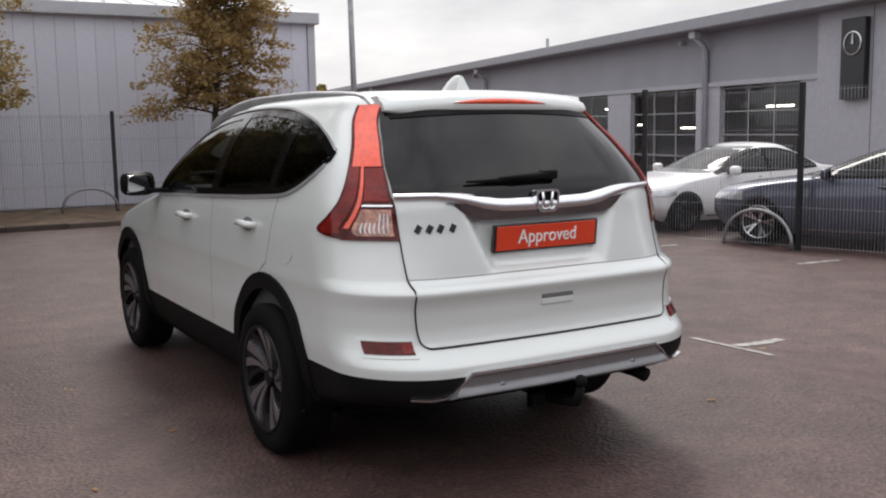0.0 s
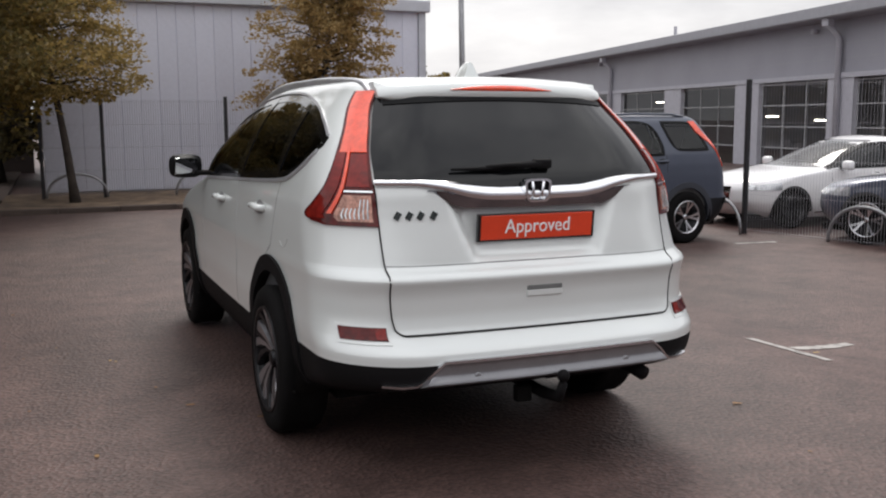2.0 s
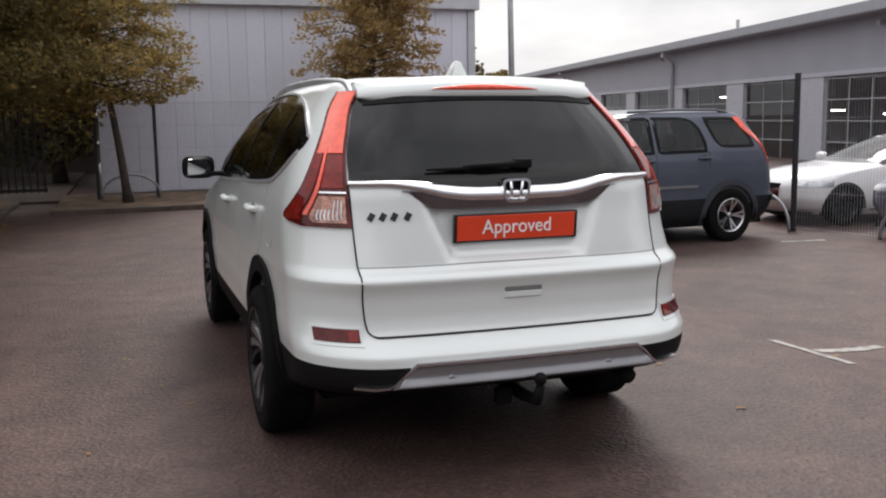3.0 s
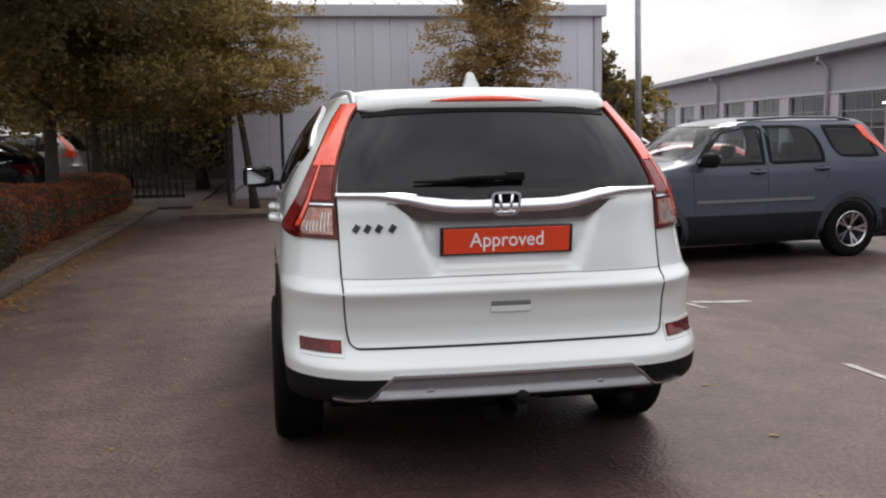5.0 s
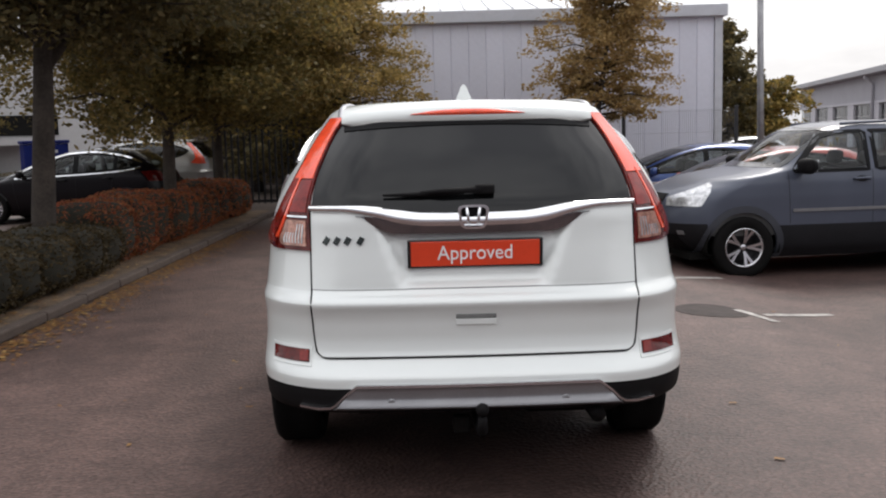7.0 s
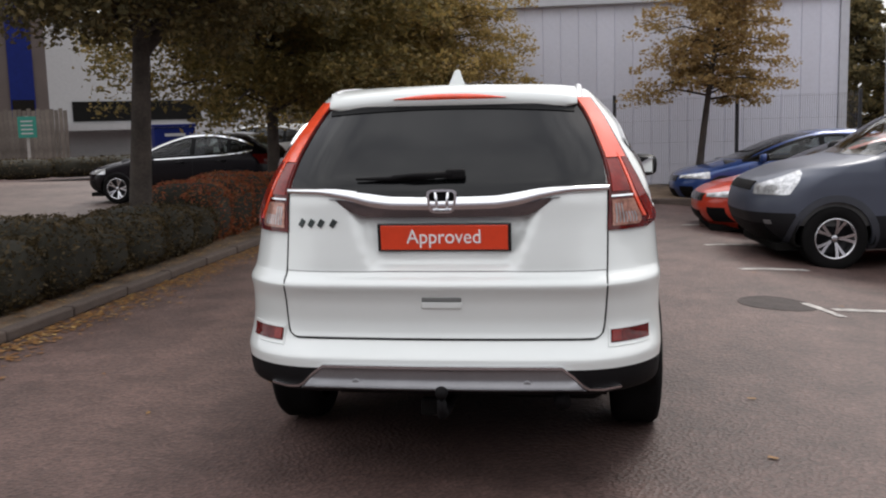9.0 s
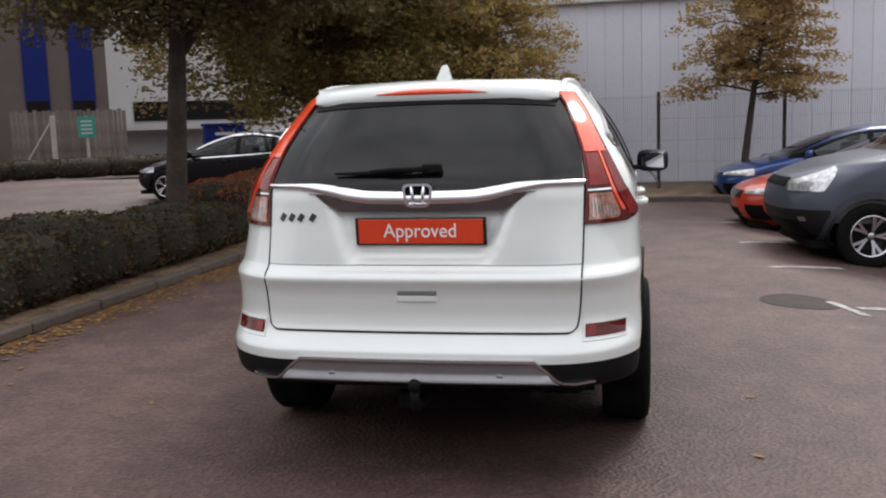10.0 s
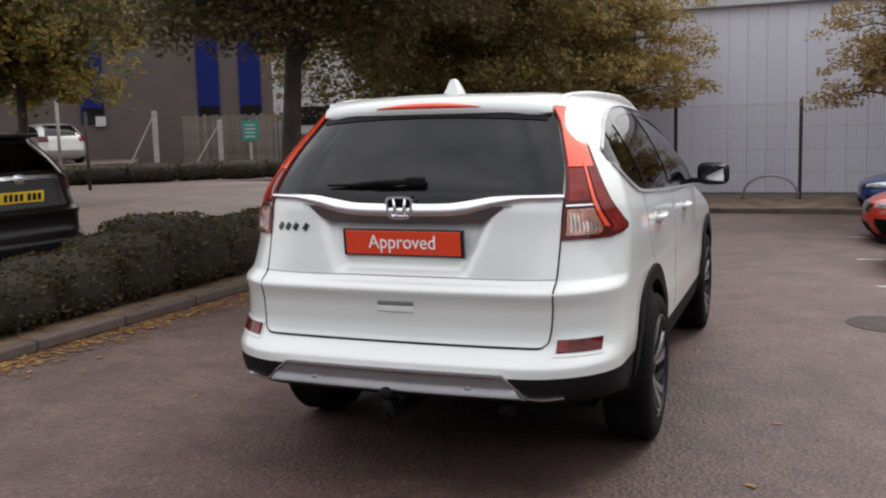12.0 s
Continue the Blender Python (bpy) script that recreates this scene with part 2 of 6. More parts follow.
M_BLUEPANEL = mat("blue_panel", (0.006, 0.013, 0.1), 0.7, spec=0.15)
M_WHITEBLD = mat("white_wall", (0.41, 0.405, 0.405), 0.7, vary=0.05)
M_GREENSIGN = mat("green_sign", (0.02, 0.2, 0.15), 0.5)
M_FALLEN = leaf_mat("fallen_leaves", [(0.16, 0.07, 0.03), (0.28, 0.15, 0.05), (0.2, 0.09, 0.03), (0.38, 0.26, 0.1)], 0.1)
L_AUTUMN = leaf_mat("autumn_leaves", [(0.19, 0.125, 0.05), (0.31, 0.2, 0.075), (0.27, 0.19, 0.08), (0.39, 0.26, 0.1), (0.45, 0.33, 0.15)], 0.45)
L_GREENYELLOW = leaf_mat("green_yellow_leaves", [(0.14, 0.11, 0.04), (0.25, 0.185, 0.065), (0.36, 0.25, 0.085), (0.46, 0.33, 0.13)], 0.45)
L_OLIVE = leaf_mat("olive_leaves", [(0.11, 0.095, 0.03), (0.19, 0.15, 0.045), (0.3, 0.21, 0.06), (0.42, 0.29, 0.08)], 0.45)
L_DARK = leaf_mat("dark_green_leaves", [(0.07, 0.06, 0.03), (0.105, 0.09, 0.042), (0.15, 0.12, 0.052), (0.21, 0.155, 0.065)], 0.45)
L_MID = leaf_mat("green_brown_leaves", [(0.11, 0.095, 0.038), (0.16, 0.13, 0.048), (0.22, 0.165, 0.058), (0.32, 0.225, 0.075)], 0.5)
L_NEAR = leaf_mat("yellow_green_leaves", [(0.075, 0.08, 0.025), (0.13, 0.13, 0.036), (0.2, 0.18, 0.05), (0.32, 0.26, 0.065), (0.36, 0.17, 0.06)], 0.5)
L_HEDGERED = leaf_mat("red_hedge_leaves", [(0.17, 0.06, 0.03), (0.36, 0.088, 0.042), (0.21, 0.105, 0.04), (0.44, 0.14, 0.06)], 0.35)
L_HEDGE = leaf_mat("hedge_leaves", [(0.04, 0.029, 0.014), (0.055, 0.04, 0.018), (0.072, 0.051, 0.022), (0.1, 0.068, 0.03)], 0.25)
# near-black tone for the shade deep between the hedge leaves
M_HEDGEIN = mat("hedge_shade", (0.018, 0.016, 0.009), 0.95)


# ---------------------------------------------------------------- mesh helpers
def finish(bm, name, material, parent=None, smooth=False, label=""):
    me = bpy.data.meshes.new(name)
    bm.to_mesh(me)
    bm.free()
    me.materials.append(material)
    if smooth:
        for p in me.polygons:
            p.use_smooth = True
    ob = new(name, me)
    if parent:
        ob.parent = parent
    if label:
        tagged(ob, label)
    return ob


def part(name, bm, material, parent, label="", smooth=False):
    return finish(bm, name, material, parent, smooth, label)


def mesh_ob(name, verts, faces, material, parent=None, smooth=False):
    me = bpy.data.meshes.new(name)
    me.from_pydata(verts, [], faces)
    me.materials.append(material)
    if smooth:
        me.polygons.foreach_set("use_smooth", [True] * len(me.polygons))
    ob = new(name, me)
    if parent:
        ob.parent = parent
    return ob


def root(name, m, label, category, group=""):
    e = new(name)
    e.empty_display_size = 0.2
    e.matrix_world = m
    return tagged(e, label, category, group)


def add_box(bm, x0, x1, y0, y1, z0, z1, bevel=0.0, turn=None):
    r = bmesh.ops.create_cube(bm, size=1.0, matrix=Matrix.LocRotScale(((x0 + x1) / 2, (y0 + y1) / 2, (z0 + z1) / 2), None, (x1 - x0, y1 - y0, z1 - z0)))
    vs = r["verts"]
    if bevel:
        es = list({e for v in vs for e in v.link_edges})
        r2 = bmesh.ops.bevel(bm, geom=es, offset=bevel, segments=2, affect="EDGES", profile=0.5)
        vs = r2["verts"]
    if turn:
        bmesh.ops.transform(bm, matrix=turn, verts=list({v for v in vs if v.is_valid}))
    return bm


def box(x0, x1, y0, y1, z0, z1, bevel=0.0):
    return add_box(bmesh.new(), x0, x1, y0, y1, z0, z1, bevel)


def add_tube(bm, pts, radii, n=8, cap=True):
    """A tube along a run of points; radii one number or one each."""
    pts = [Vector(p) for p in pts]
    if not hasattr(radii, "__len__"):
        radii = [radii] * len(pts)
    rings = []
    for i, p in enumerate(pts):
        d = (pts[min(i + 1, len(pts) - 1)] - pts[max(i - 1, 0)]).normalized()
        a = d.orthogonal().normalized() if i == 0 else (rings_a - d * rings_a.dot(d)).normalized()
        rings_a = a
        b = d.cross(a)
        rings.append([bm.verts.new(p + (a * math.cos(k * 2 * math.pi / n) + b * math.sin(k * 2 * math.pi / n)) * radii[i]) for k in range(n)])
    for r0, r1 in zip(rings, rings[1:]):
        for k in range(n):
            bm.faces.new((r0[k], r0[(k + 1) % n], r1[(k + 1) % n], r1[k]))
    if cap:
        bm.faces.new(rings[0][::-1]), bm.faces.new(rings[-1])
    return bm


def tube(pts, radii, n=8):
    return add_tube(bmesh.new(), pts, radii, n)


def lathe(profile, n=32):
    """Profile of (radius, along) pairs turned round the x axis."""
    bm = bmesh.new()
    rings = []
    for r, a in profile:
        rings.append([bm.verts.new((a, r * math.cos(k * 2 * math.pi / n), r * math.sin(k * 2 * math.pi / n))) for k in range(n)])
    for r0, r1 in zip(rings, rings[1:]):
        for k in range(n):
            bm.faces.new((r0[k], r0[(k + 1) % n], r1[(k + 1) % n], r1[k]))
    bmesh.ops.recalc_face_normals(bm, faces=bm.faces)
    return bm


def letters(text, size, material, parent, m, name="lettering", thick=0.002, squeeze=1.0):
    cu = bpy.data.curves.new(name, "FONT")
    cu.body, cu.size, cu.extrude, cu.align_x, cu.align_y = text, size, thick, "CENTER", "CENTER"
    tmp = bpy.data.objects.new(name, cu)
    scene.collection.objects.link(tmp)
    me = bpy.data.meshes.new_from_object(tmp.evaluated_get(bpy.context.evaluated_depsgraph_get()))
    bpy.data.objects.remove(tmp)
    me.materials.clear()
    me.materials.append(material)
    me.transform(m @ Matrix.Diagonal((squeeze, 1, 1, 1)))
    ob = new(name, me)
    ob.parent = parent
    return ob


# ---------------------------------------------------------------- car bodies
def smooth_interp(xs, ys, x):
    """Monotone cubic through the knots."""
    xs, ys = np.asarray(xs, float), np.asarray(ys, float)
    h, d = np.diff(xs), np.diff(ys) / np.diff(xs)
    m = np.zeros_like(ys)
    m[0], m[-1] = d[0], d[-1]
    for i in range(1, len(xs) - 1):
        if d[i - 1] * d[i] > 0:
            w1, w2 = 2 * h[i] + h[i - 1], h[i] + 2 * h[i - 1]
            m[i] = (w1 + w2) / (w1 / d[i - 1] + w2 / d[i])
    x = np.clip(x, xs[0], xs[-1])
    k = np.clip(np.searchsorted(xs, x, side="right") - 1, 0, len(xs) - 2)
    t = (x - xs[k]) / h[k]
    return (1 + 2 * t) * (1 - t) ** 2 * ys[k] + t * (1 - t) ** 2 * h[k] * m[k] + t * t * (3 - 2 * t) * ys[k + 1] + t * t * (t - 1) * h[k] * m[k + 1]


class Skin:
    """A car's outer skin: at each height a plan outline, from the middle of the tail round one side to the middle of the nose.
    table rows: height, half width, tail y, nose y, tail corner radius, nose corner radius. s runs along the outline; negative s is the left side."""
    NR, NA, NS = 16, 16, 84

    def __init__(self, table, crown=0.05, nose_crown=0.1, barrel=0.03, recess=None, levels=None, step=0.02):
        t = np.array(table, float)
        z0, z1 = t[0, 0], t[-1, 0]
        self.zs = np.unique(np.round(np.concatenate([np.arange(z0, z1, step), [z1], np.array(levels or [z1])]), 4))
        cols = [smooth_interp(t[:, 0], t[:, i], self.zs) for i in range(1, 6)]
        X, Y = [], []
        for z, w, r, f, rc, rf in zip(self.zs, *cols):
            rc, rf = min(rc, 0.8 * w), min(rf, 0.8 * w)
            length = max(f - r, 0.01)
            u = np.linspace(0, 1, self.NR, endpoint=False)
            a = np.linspace(0, math.pi / 2, self.NA, endpoint=False)
            v = np.linspace(0, 1, self.NS, endpoint=False)
            b = np.linspace(0, math.pi / 2, self.NA, endpoint=False)
            q = np.linspace(0, 1, self.NR + 1)
            k = min(1.0, length / 1.5)
            cr, cf, kc, kf = crown * k, nose_crown * k, rc * k, rf * k
            x = np.concatenate([u * (w - rc), w - rc + rc * np.sin(a), np.full(self.NS, w), w - rf + rf * np.cos(b), (1 - q) * (w - rf)])
            base = np.concatenate([np.zeros(self.NR), kc * (1 - np.cos(a)), kc + v * (length - kc - kf), length - kf + kf * np.sin(b), np.full(self.NR + 1, length)])
            y = r + base + np.where(base < length / 2, 1, 0) * cr * np.clip(x / w, 0, 1) ** 2 * np.clip(1 - base / 0.8, 0, 1) - np.where(base >= length / 2, 1, 0) * cf * np.clip(x / w, 0, 1) ** 2 * np.clip(1 - (length - base) / 0.8, 0, 1)
            y = np.maximum.accumulate(y + np.arange(len(y)) * 1e-7)
            mid = 1 - np.clip(np.abs(base / length - 0.5) * 2, 0, 1) ** 2
            x = x - barrel * (1 - mid) * np.clip(x / w, 0, 1)
            if recess is not None:
                y = y + np.where(base < 0.3, recess(x, z), 0)
            X.append(x), Y.append(y)
        self.X, self.Y = np.array(X), np.array(Y)
        self.S = np.concatenate([np.zeros((len(X), 1)), np.cumsum(np.hypot(np.diff(self.X, axis=1), np.diff(self.Y, axis=1)), axis=1)], axis=1)

    def level(self, z):
        z = min(max(z, self.zs[0]), self.zs[-1] - 1e-6)
        i = min(int(np.searchsorted(self.zs, z, side="right")) - 1, len(self.zs) - 2)
        return i, (z - self.zs[i]) / (self.zs[i + 1] - self.zs[i])

    def raw(self, s, z):
        i, t = self.level(z)
        a = abs(s)
        x = [np.interp(a, self.S[j], self.X[j]) for j in (i, i + 1)]
        y = [np.interp(a, self.S[j], self.Y[j]) for j in (i, i + 1)]
        sign = -1 if s < 0 else 1
        return Vector((sign * (x[0] * (1 - t) + x[1] * t), y[0] * (1 - t) + y[1] * t, z))

    def pt(self, s, z, off=0.0):
        p = self.raw(s, z)
        if off:
            ds = self.raw(s + 0.012, z) - self.raw(s - 0.012, z)
            dz = self.raw(s, min(z + 0.012, self.zs[-1])) - self.raw(s, max(z - 0.012, self.zs[0]))
            n = ds.cross(dz)
            if n.length > 1e-9:
                p = p + n.normalized() * off
        return p

    def sx(self, x, z):
        """s of the tail's point at this x."""
        i, t = self.level(z)
        a = abs(x)
        k = self.NR + self.NA
        s = [np.interp(a, self.X[j][:k], self.S[j][:k]) for j in (i, i + 1)]
        return (s[0] * (1 - t) + s[1] * t) * (-1 if x < 0 else 1)

    def fx(self, x, z):
        """s of the nose's point at this x; the sign follows x."""
        i, t = self.level(z)
        a = abs(x)
        k = self.NR + self.NA + self.NS
        s = [np.interp(a, self.X[j][k:][::-1], self.S[j][k:][::-1]) for j in (i, i + 1)]
        return (s[0] * (1 - t) + s[1] * t) * (-1 if x < 0 else 1)

    def sy(self, y, z, side=1):
        """s of the flank's point at this y."""
        i, t = self.level(z)
        s = [np.interp(y, self.Y[j], self.S[j]) for j in (i, i + 1)]
        return (s[0] * (1 - t) + s[1] * t) * side


def panel(skin, name, grid, material, parent, off=0.003, depth=0.012, label=""):
    """A solid panel laid on the skin; grid is rows of (s, z)."""
    bm = bmesh.new()
    nvr = len(grid[0]) - 1
    lift = off if callable(off) else (lambda v: off)
    top = [[bm.verts.new(skin.pt(s, z, lift(j / nvr))) for j, (s, z) in enumerate(row)] for row in grid]
    low = [[bm.verts.new(skin.pt(s, z, lift(j / nvr) - depth)) if (i in (0, len(grid) - 1) or j in (0, len(row) - 1)) else None for j, (s, z) in enumerate(row)] for i, row in enumerate(grid)]
    nu, nv = len(grid), len(grid[0])
    for i in range(nu - 1):
        for j in range(nv - 1):
            bm.faces.new((top[i][j], top[i + 1][j], top[i + 1][j + 1], top[i][j + 1]))
    edge = [(i, 0) for i in range(nu)] + [(nu - 1, j) for j in range(1, nv)] + [(i, nv - 1) for i in range(nu - 2, -1, -1)] + [(0, j) for j in range(nv - 2, 0, -1)]
    for (i, j), (k, m) in zip(edge, edge[1:] + edge[:1]):
        try:
            bm.faces.new((top[i][j], low[i][j], low[k][m], top[k][m]))
        except ValueError:
            pass
    bmesh.ops.remove_doubles(bm, verts=bm.verts, dist=1e-5)
    bmesh.ops.recalc_face_normals(bm, faces=bm.faces)
    ob = part(name, bm, material, parent, label)
    for p in ob.data.polygons:
        p.use_smooth = True
    ob.data.set_sharp_from_angle(angle=radians(40))
    return ob


def side_grid(skin, ys, zb, zt, side, nv=6):
    """Rows along y on one flank; zb and zt give the lower and upper edge."""
    return [[(skin.sy(y, zb(y) + (zt(y) - zb(y)) * v / (nv - 1), side), zb(y) + (zt(y) - zb(y)) * v / (nv - 1)) for v in range(nv)] for y in ys]


def tail_grid(skin, x0, x1, z0, z1, nu=12, nv=4, front=False):
    """x0, x1: functions of v in 0..1 or numbers; z0, z1: functions of x or numbers."""
    fn = lambda q: q if callable(q) else (lambda _, q=q: q)
    x0, x1, z0, z1 = fn(x0), fn(x1), fn(z0), fn(z1)
    rows = []
    for u in range(nu):
        row = []
        for v in range(nv):
            t = v / (nv - 1)
            x = x0(t) + (x1(t) - x0(t)) * u / (nu - 1)
            z = z0(x) * (1 - t) + z1(x) * t
            row.append(((skin.fx if front else skin.sx)(x, z), z))
        rows.append(row)
    return rows


def strip_grid(skin, path, width):
    """A narrow strip along a path of (s, z)."""
    rows = []
    for i, (s, z) in enumerate(path):
        a, b = path[max(i - 1, 0)], path[min(i + 1, len(path) - 1)]
        d = Vector((b[0] - a[0], b[1] - a[1])).normalized()
        n = Vector((-d.y, d.x)) * width / 2
        rows.append([(s - n.x, z - n.y), (s + n.x, z + n.y)])
    return rows


def line(table):
    xs, ys = [q[0] for q in table], [q[1] for q in table]
    return lambda v: float(smooth_interp(xs, ys, v))


def shell(skin, name, material, parent, hubs, arch, openings, keep=None, off=0.0, zmin=-1, cap=True):
    """The skin as a mesh with round wheel arches and window openings cut out."""
    bm = bmesh.new()
    nz, ns = skin.X.shape
    idx = [z >= zmin and (off >= 0 or z < skin.zs[-1] - 0.06) for z in skin.zs]
    rows = []
    for i in range(nz):
        if not idx[i]:
            continue
        z = skin.zs[i]
        row = []
        for k in range(ns):
            p = skin.pt(skin.S[i, k], z, off) if off else Vector((skin.X[i, k], skin.Y[i, k], z))
            row.append(p)
        rows.append(row)
    for sign in (1, -1):
        vs = [[bm.verts.new((p.x * sign, p.y, p.z)) for p in row] for row in rows]
        for i in range(len(vs) - 1):
            for k in range(ns - 1):
                quad = (vs[i][k], vs[i][k + 1], vs[i + 1][k + 1], vs[i + 1][k])
                c = sum((v.co for v in quad), Vector()) / 4
                if arch and abs(c.x) > 0.45 and any((c.y - h) ** 2 + (c.z - hz) ** 2 < arch ** 2 for h, hz in hubs):
                    continue
                if any(o(c) for o in openings) or (keep and not keep(c)):
                    continue
                bm.faces.new(quad if sign > 0 else quad[::-1])
        if cap:
            bm.faces.new(vs[-1] if sign > 0 else vs[-1][::-1])
    bmesh.ops.remove_doubles(bm, verts=bm.verts, dist=2e-4)
    bmesh.ops.delete(bm, geom=[v for v in bm.verts if not v.link_faces], context="VERTS")
    if arch:
        for v in bm.verts:
            if v.is_boundary and abs(v.co.x) > 0.45:
                for h, hz in hubs:
                    d = Vector((v.co.y - h, v.co.z - hz))
                    if abs(d.length - arch) < 0.04:
                        d = d.normalized() * arch
                        v.co.y, v.co.z = h + d.x, hz + d.y
    ob = part(name, bm, material, parent)
    for p in ob.data.polygons:
        p.use_smooth = True
    ob.data.set_sharp_from_angle(angle=radians(38))
    return ob


def tyre_profile(r, w, rim):
    h = w / 2
    return [(rim, -h * 0.86), (rim + 0.012, -h * 0.98), (r - 0.055, -h), (r - 0.018, -h * 0.93), (r, -h * 0.72), (r - 0.006, -h * 0.3), (r - 0.006, h * 0.3), (r, h * 0.72), (r - 0.018, h * 0.93), (r - 0.055, h), (rim + 0.012, h * 0.98), (rim, h * 0.86)]


def build_wheel(parent, x, y, r, width, rim, spokes, side, style="twin", face=None, dark=None, z=None):
    """A wheel: tyre, dish, rim lip, spokes and hub cap. side +1 looks towards +x."""
    face, dark = face or M_ALLOY, dark or M_ALLOYDARK
    w = new("wheel")
    w.parent = parent
    w.matrix_local = pose(x, y, z or r, 0, 0, 0 if side > 0 else 180)
    part("tyre", lathe(tyre_profile(r, width, rim), 40), M_RUBBER, w, smooth=True)
    h = width / 2
    part("dish", lathe([(rim, h * 0.86), (rim - 0.012, h * 0.8), (rim - 0.03, h * 0.1), (rim * 0.6, -h * 0.2), (0.001, -h * 0.25)], 40), dark, w, smooth=True)
    part("rim", lathe([(rim + 0.004, h * 0.88), (rim + 0.004, h * 1.0), (rim - 0.008, h * 1.0), (rim - 0.016, h * 0.84)], 40), dark if style == "blade" else face, w, smooth=True)
    for k in range(spokes):
        base = k * 2 * math.pi / spokes
        if style == "twin":
            offs = [(-0.2, 0.048, face), (0.2, 0.048, face)]
        elif style == "blade":
            offs = [(-0.23, 0.078, face), (0.19, 0.058, face), (-0.02, 0.04, dark), (0.62, 0.05, dark)]
        else:
            offs = [(0.0, 0.055, face)]
        for da, wid, m in offs:
            bm = bmesh.new()
            secs = []
            for t in (0.0, 0.35, 0.7, 1.0):
                rad = 0.045 + (rim - 0.012 - 0.045) * t
                ang = base + da * (0.35 + 0.65 * t) + (0.3 * t if style == "blade" else 0)
                cy, cz = math.cos(ang), math.sin(ang)
                ty, tz = -cz, cy
                ww = wid * ((0.3 + 0.7 * t) if style == "blade" else (0.55 + 0.45 * t)) * (1.0 if style != "single" else 1.1) / 2
                xa = h * (0.62 + 0.3 * t)
                secs.append([bm.verts.new((xx, rad * cy + ty * q, rad * cz + tz * q)) for q, xx in ((-ww, xa - 0.03), (-ww * 0.75, xa), (ww * 0.75, xa), (ww, xa - 0.03))])
            for a, b in zip(secs, secs[1:]):
                for q in range(3):
                    bm.faces.new((a[q], a[q + 1], b[q + 1], b[q]))
            bmesh.ops.recalc_face_normals(bm, faces=bm.faces)
            part("spoke", bm, m, w)
    part("hub_cap", lathe([(0.036, h * 0.5), (0.036, h * 0.72), (0.028, h * 0.76), (0.001, h * 0.77)], 20), dark if style == "blade" else face, w, smooth=True)
    return w


def build_well(parent, y, z, R, side, w):
    """The dark liner inside a wheel arch."""
    bm = bmesh.new()
    xo, xi = side * (w - 0.004), side * (w - 0.3)
    ring0, ring1 = [], []
    for k in range(25):
        a = -0.6 + (math.pi + 1.2) * k / 24
        ring0.append(bm.verts.new((xo, y + R * math.cos(a), max(z + R * math.sin(a), 0.27))))
        ring1.append(bm.verts.new((xi, y + R * math.cos(a), max(z + R * math.sin(a), 0.27))))
    for k in range(24):
        bm.faces.new((ring0[k], ring0[k + 1], ring1[k + 1], ring1[k]))
    bm.faces.new(ring1)
    return part("wheel_well", bm, M_WELL, parent, smooth=True)


def arch_trim(skin, y, z, r0, r1, side, material, parent, a0=-0.35, a1=math.pi + 0.35, off=0.014):
    rows = []
    for k in range(29):
        a = a0 + (a1 - a0) * k / 28
        row = []
        for q in range(4):
            r = r0 + (r1 - r0) * q / 3
            zz = max(z + r * math.sin(a), skin.zs[0])
            yy = y + r * math.cos(a)
            row.append((skin.sy(yy, zz, side), zz))
        rows.append(row)
    return panel(skin, "arch_trim", rows, material, parent, off, 0.05)


def seat(parent, x, y, z, w=0.52, material=None):
    s = new("seat")
    s.parent = parent
    s.matrix_local = pose(x, y, z)
    material = material or M_SEAT
    part("cushion", box(-w / 2, w / 2, -0.05, 0.48, 0.0, 0.16, 0.05), material, s, smooth=True)
    bm = add_box(bmesh.new(), -w / 2, w / 2, -0.08, 0.06, 0.1, 0.66, 0.05, pose(0, 0, 0, 14, 0, 0))
    part("backrest", bm, material, s, smooth=True)
    bm = add_box(bmesh.new(), -0.14, 0.14, -0.05, 0.05, 0.7, 0.88, 0.045, pose(0, 0, 0, 12, 0, 0))
    part("headrest", bm, material, s, smooth=True)
    return s


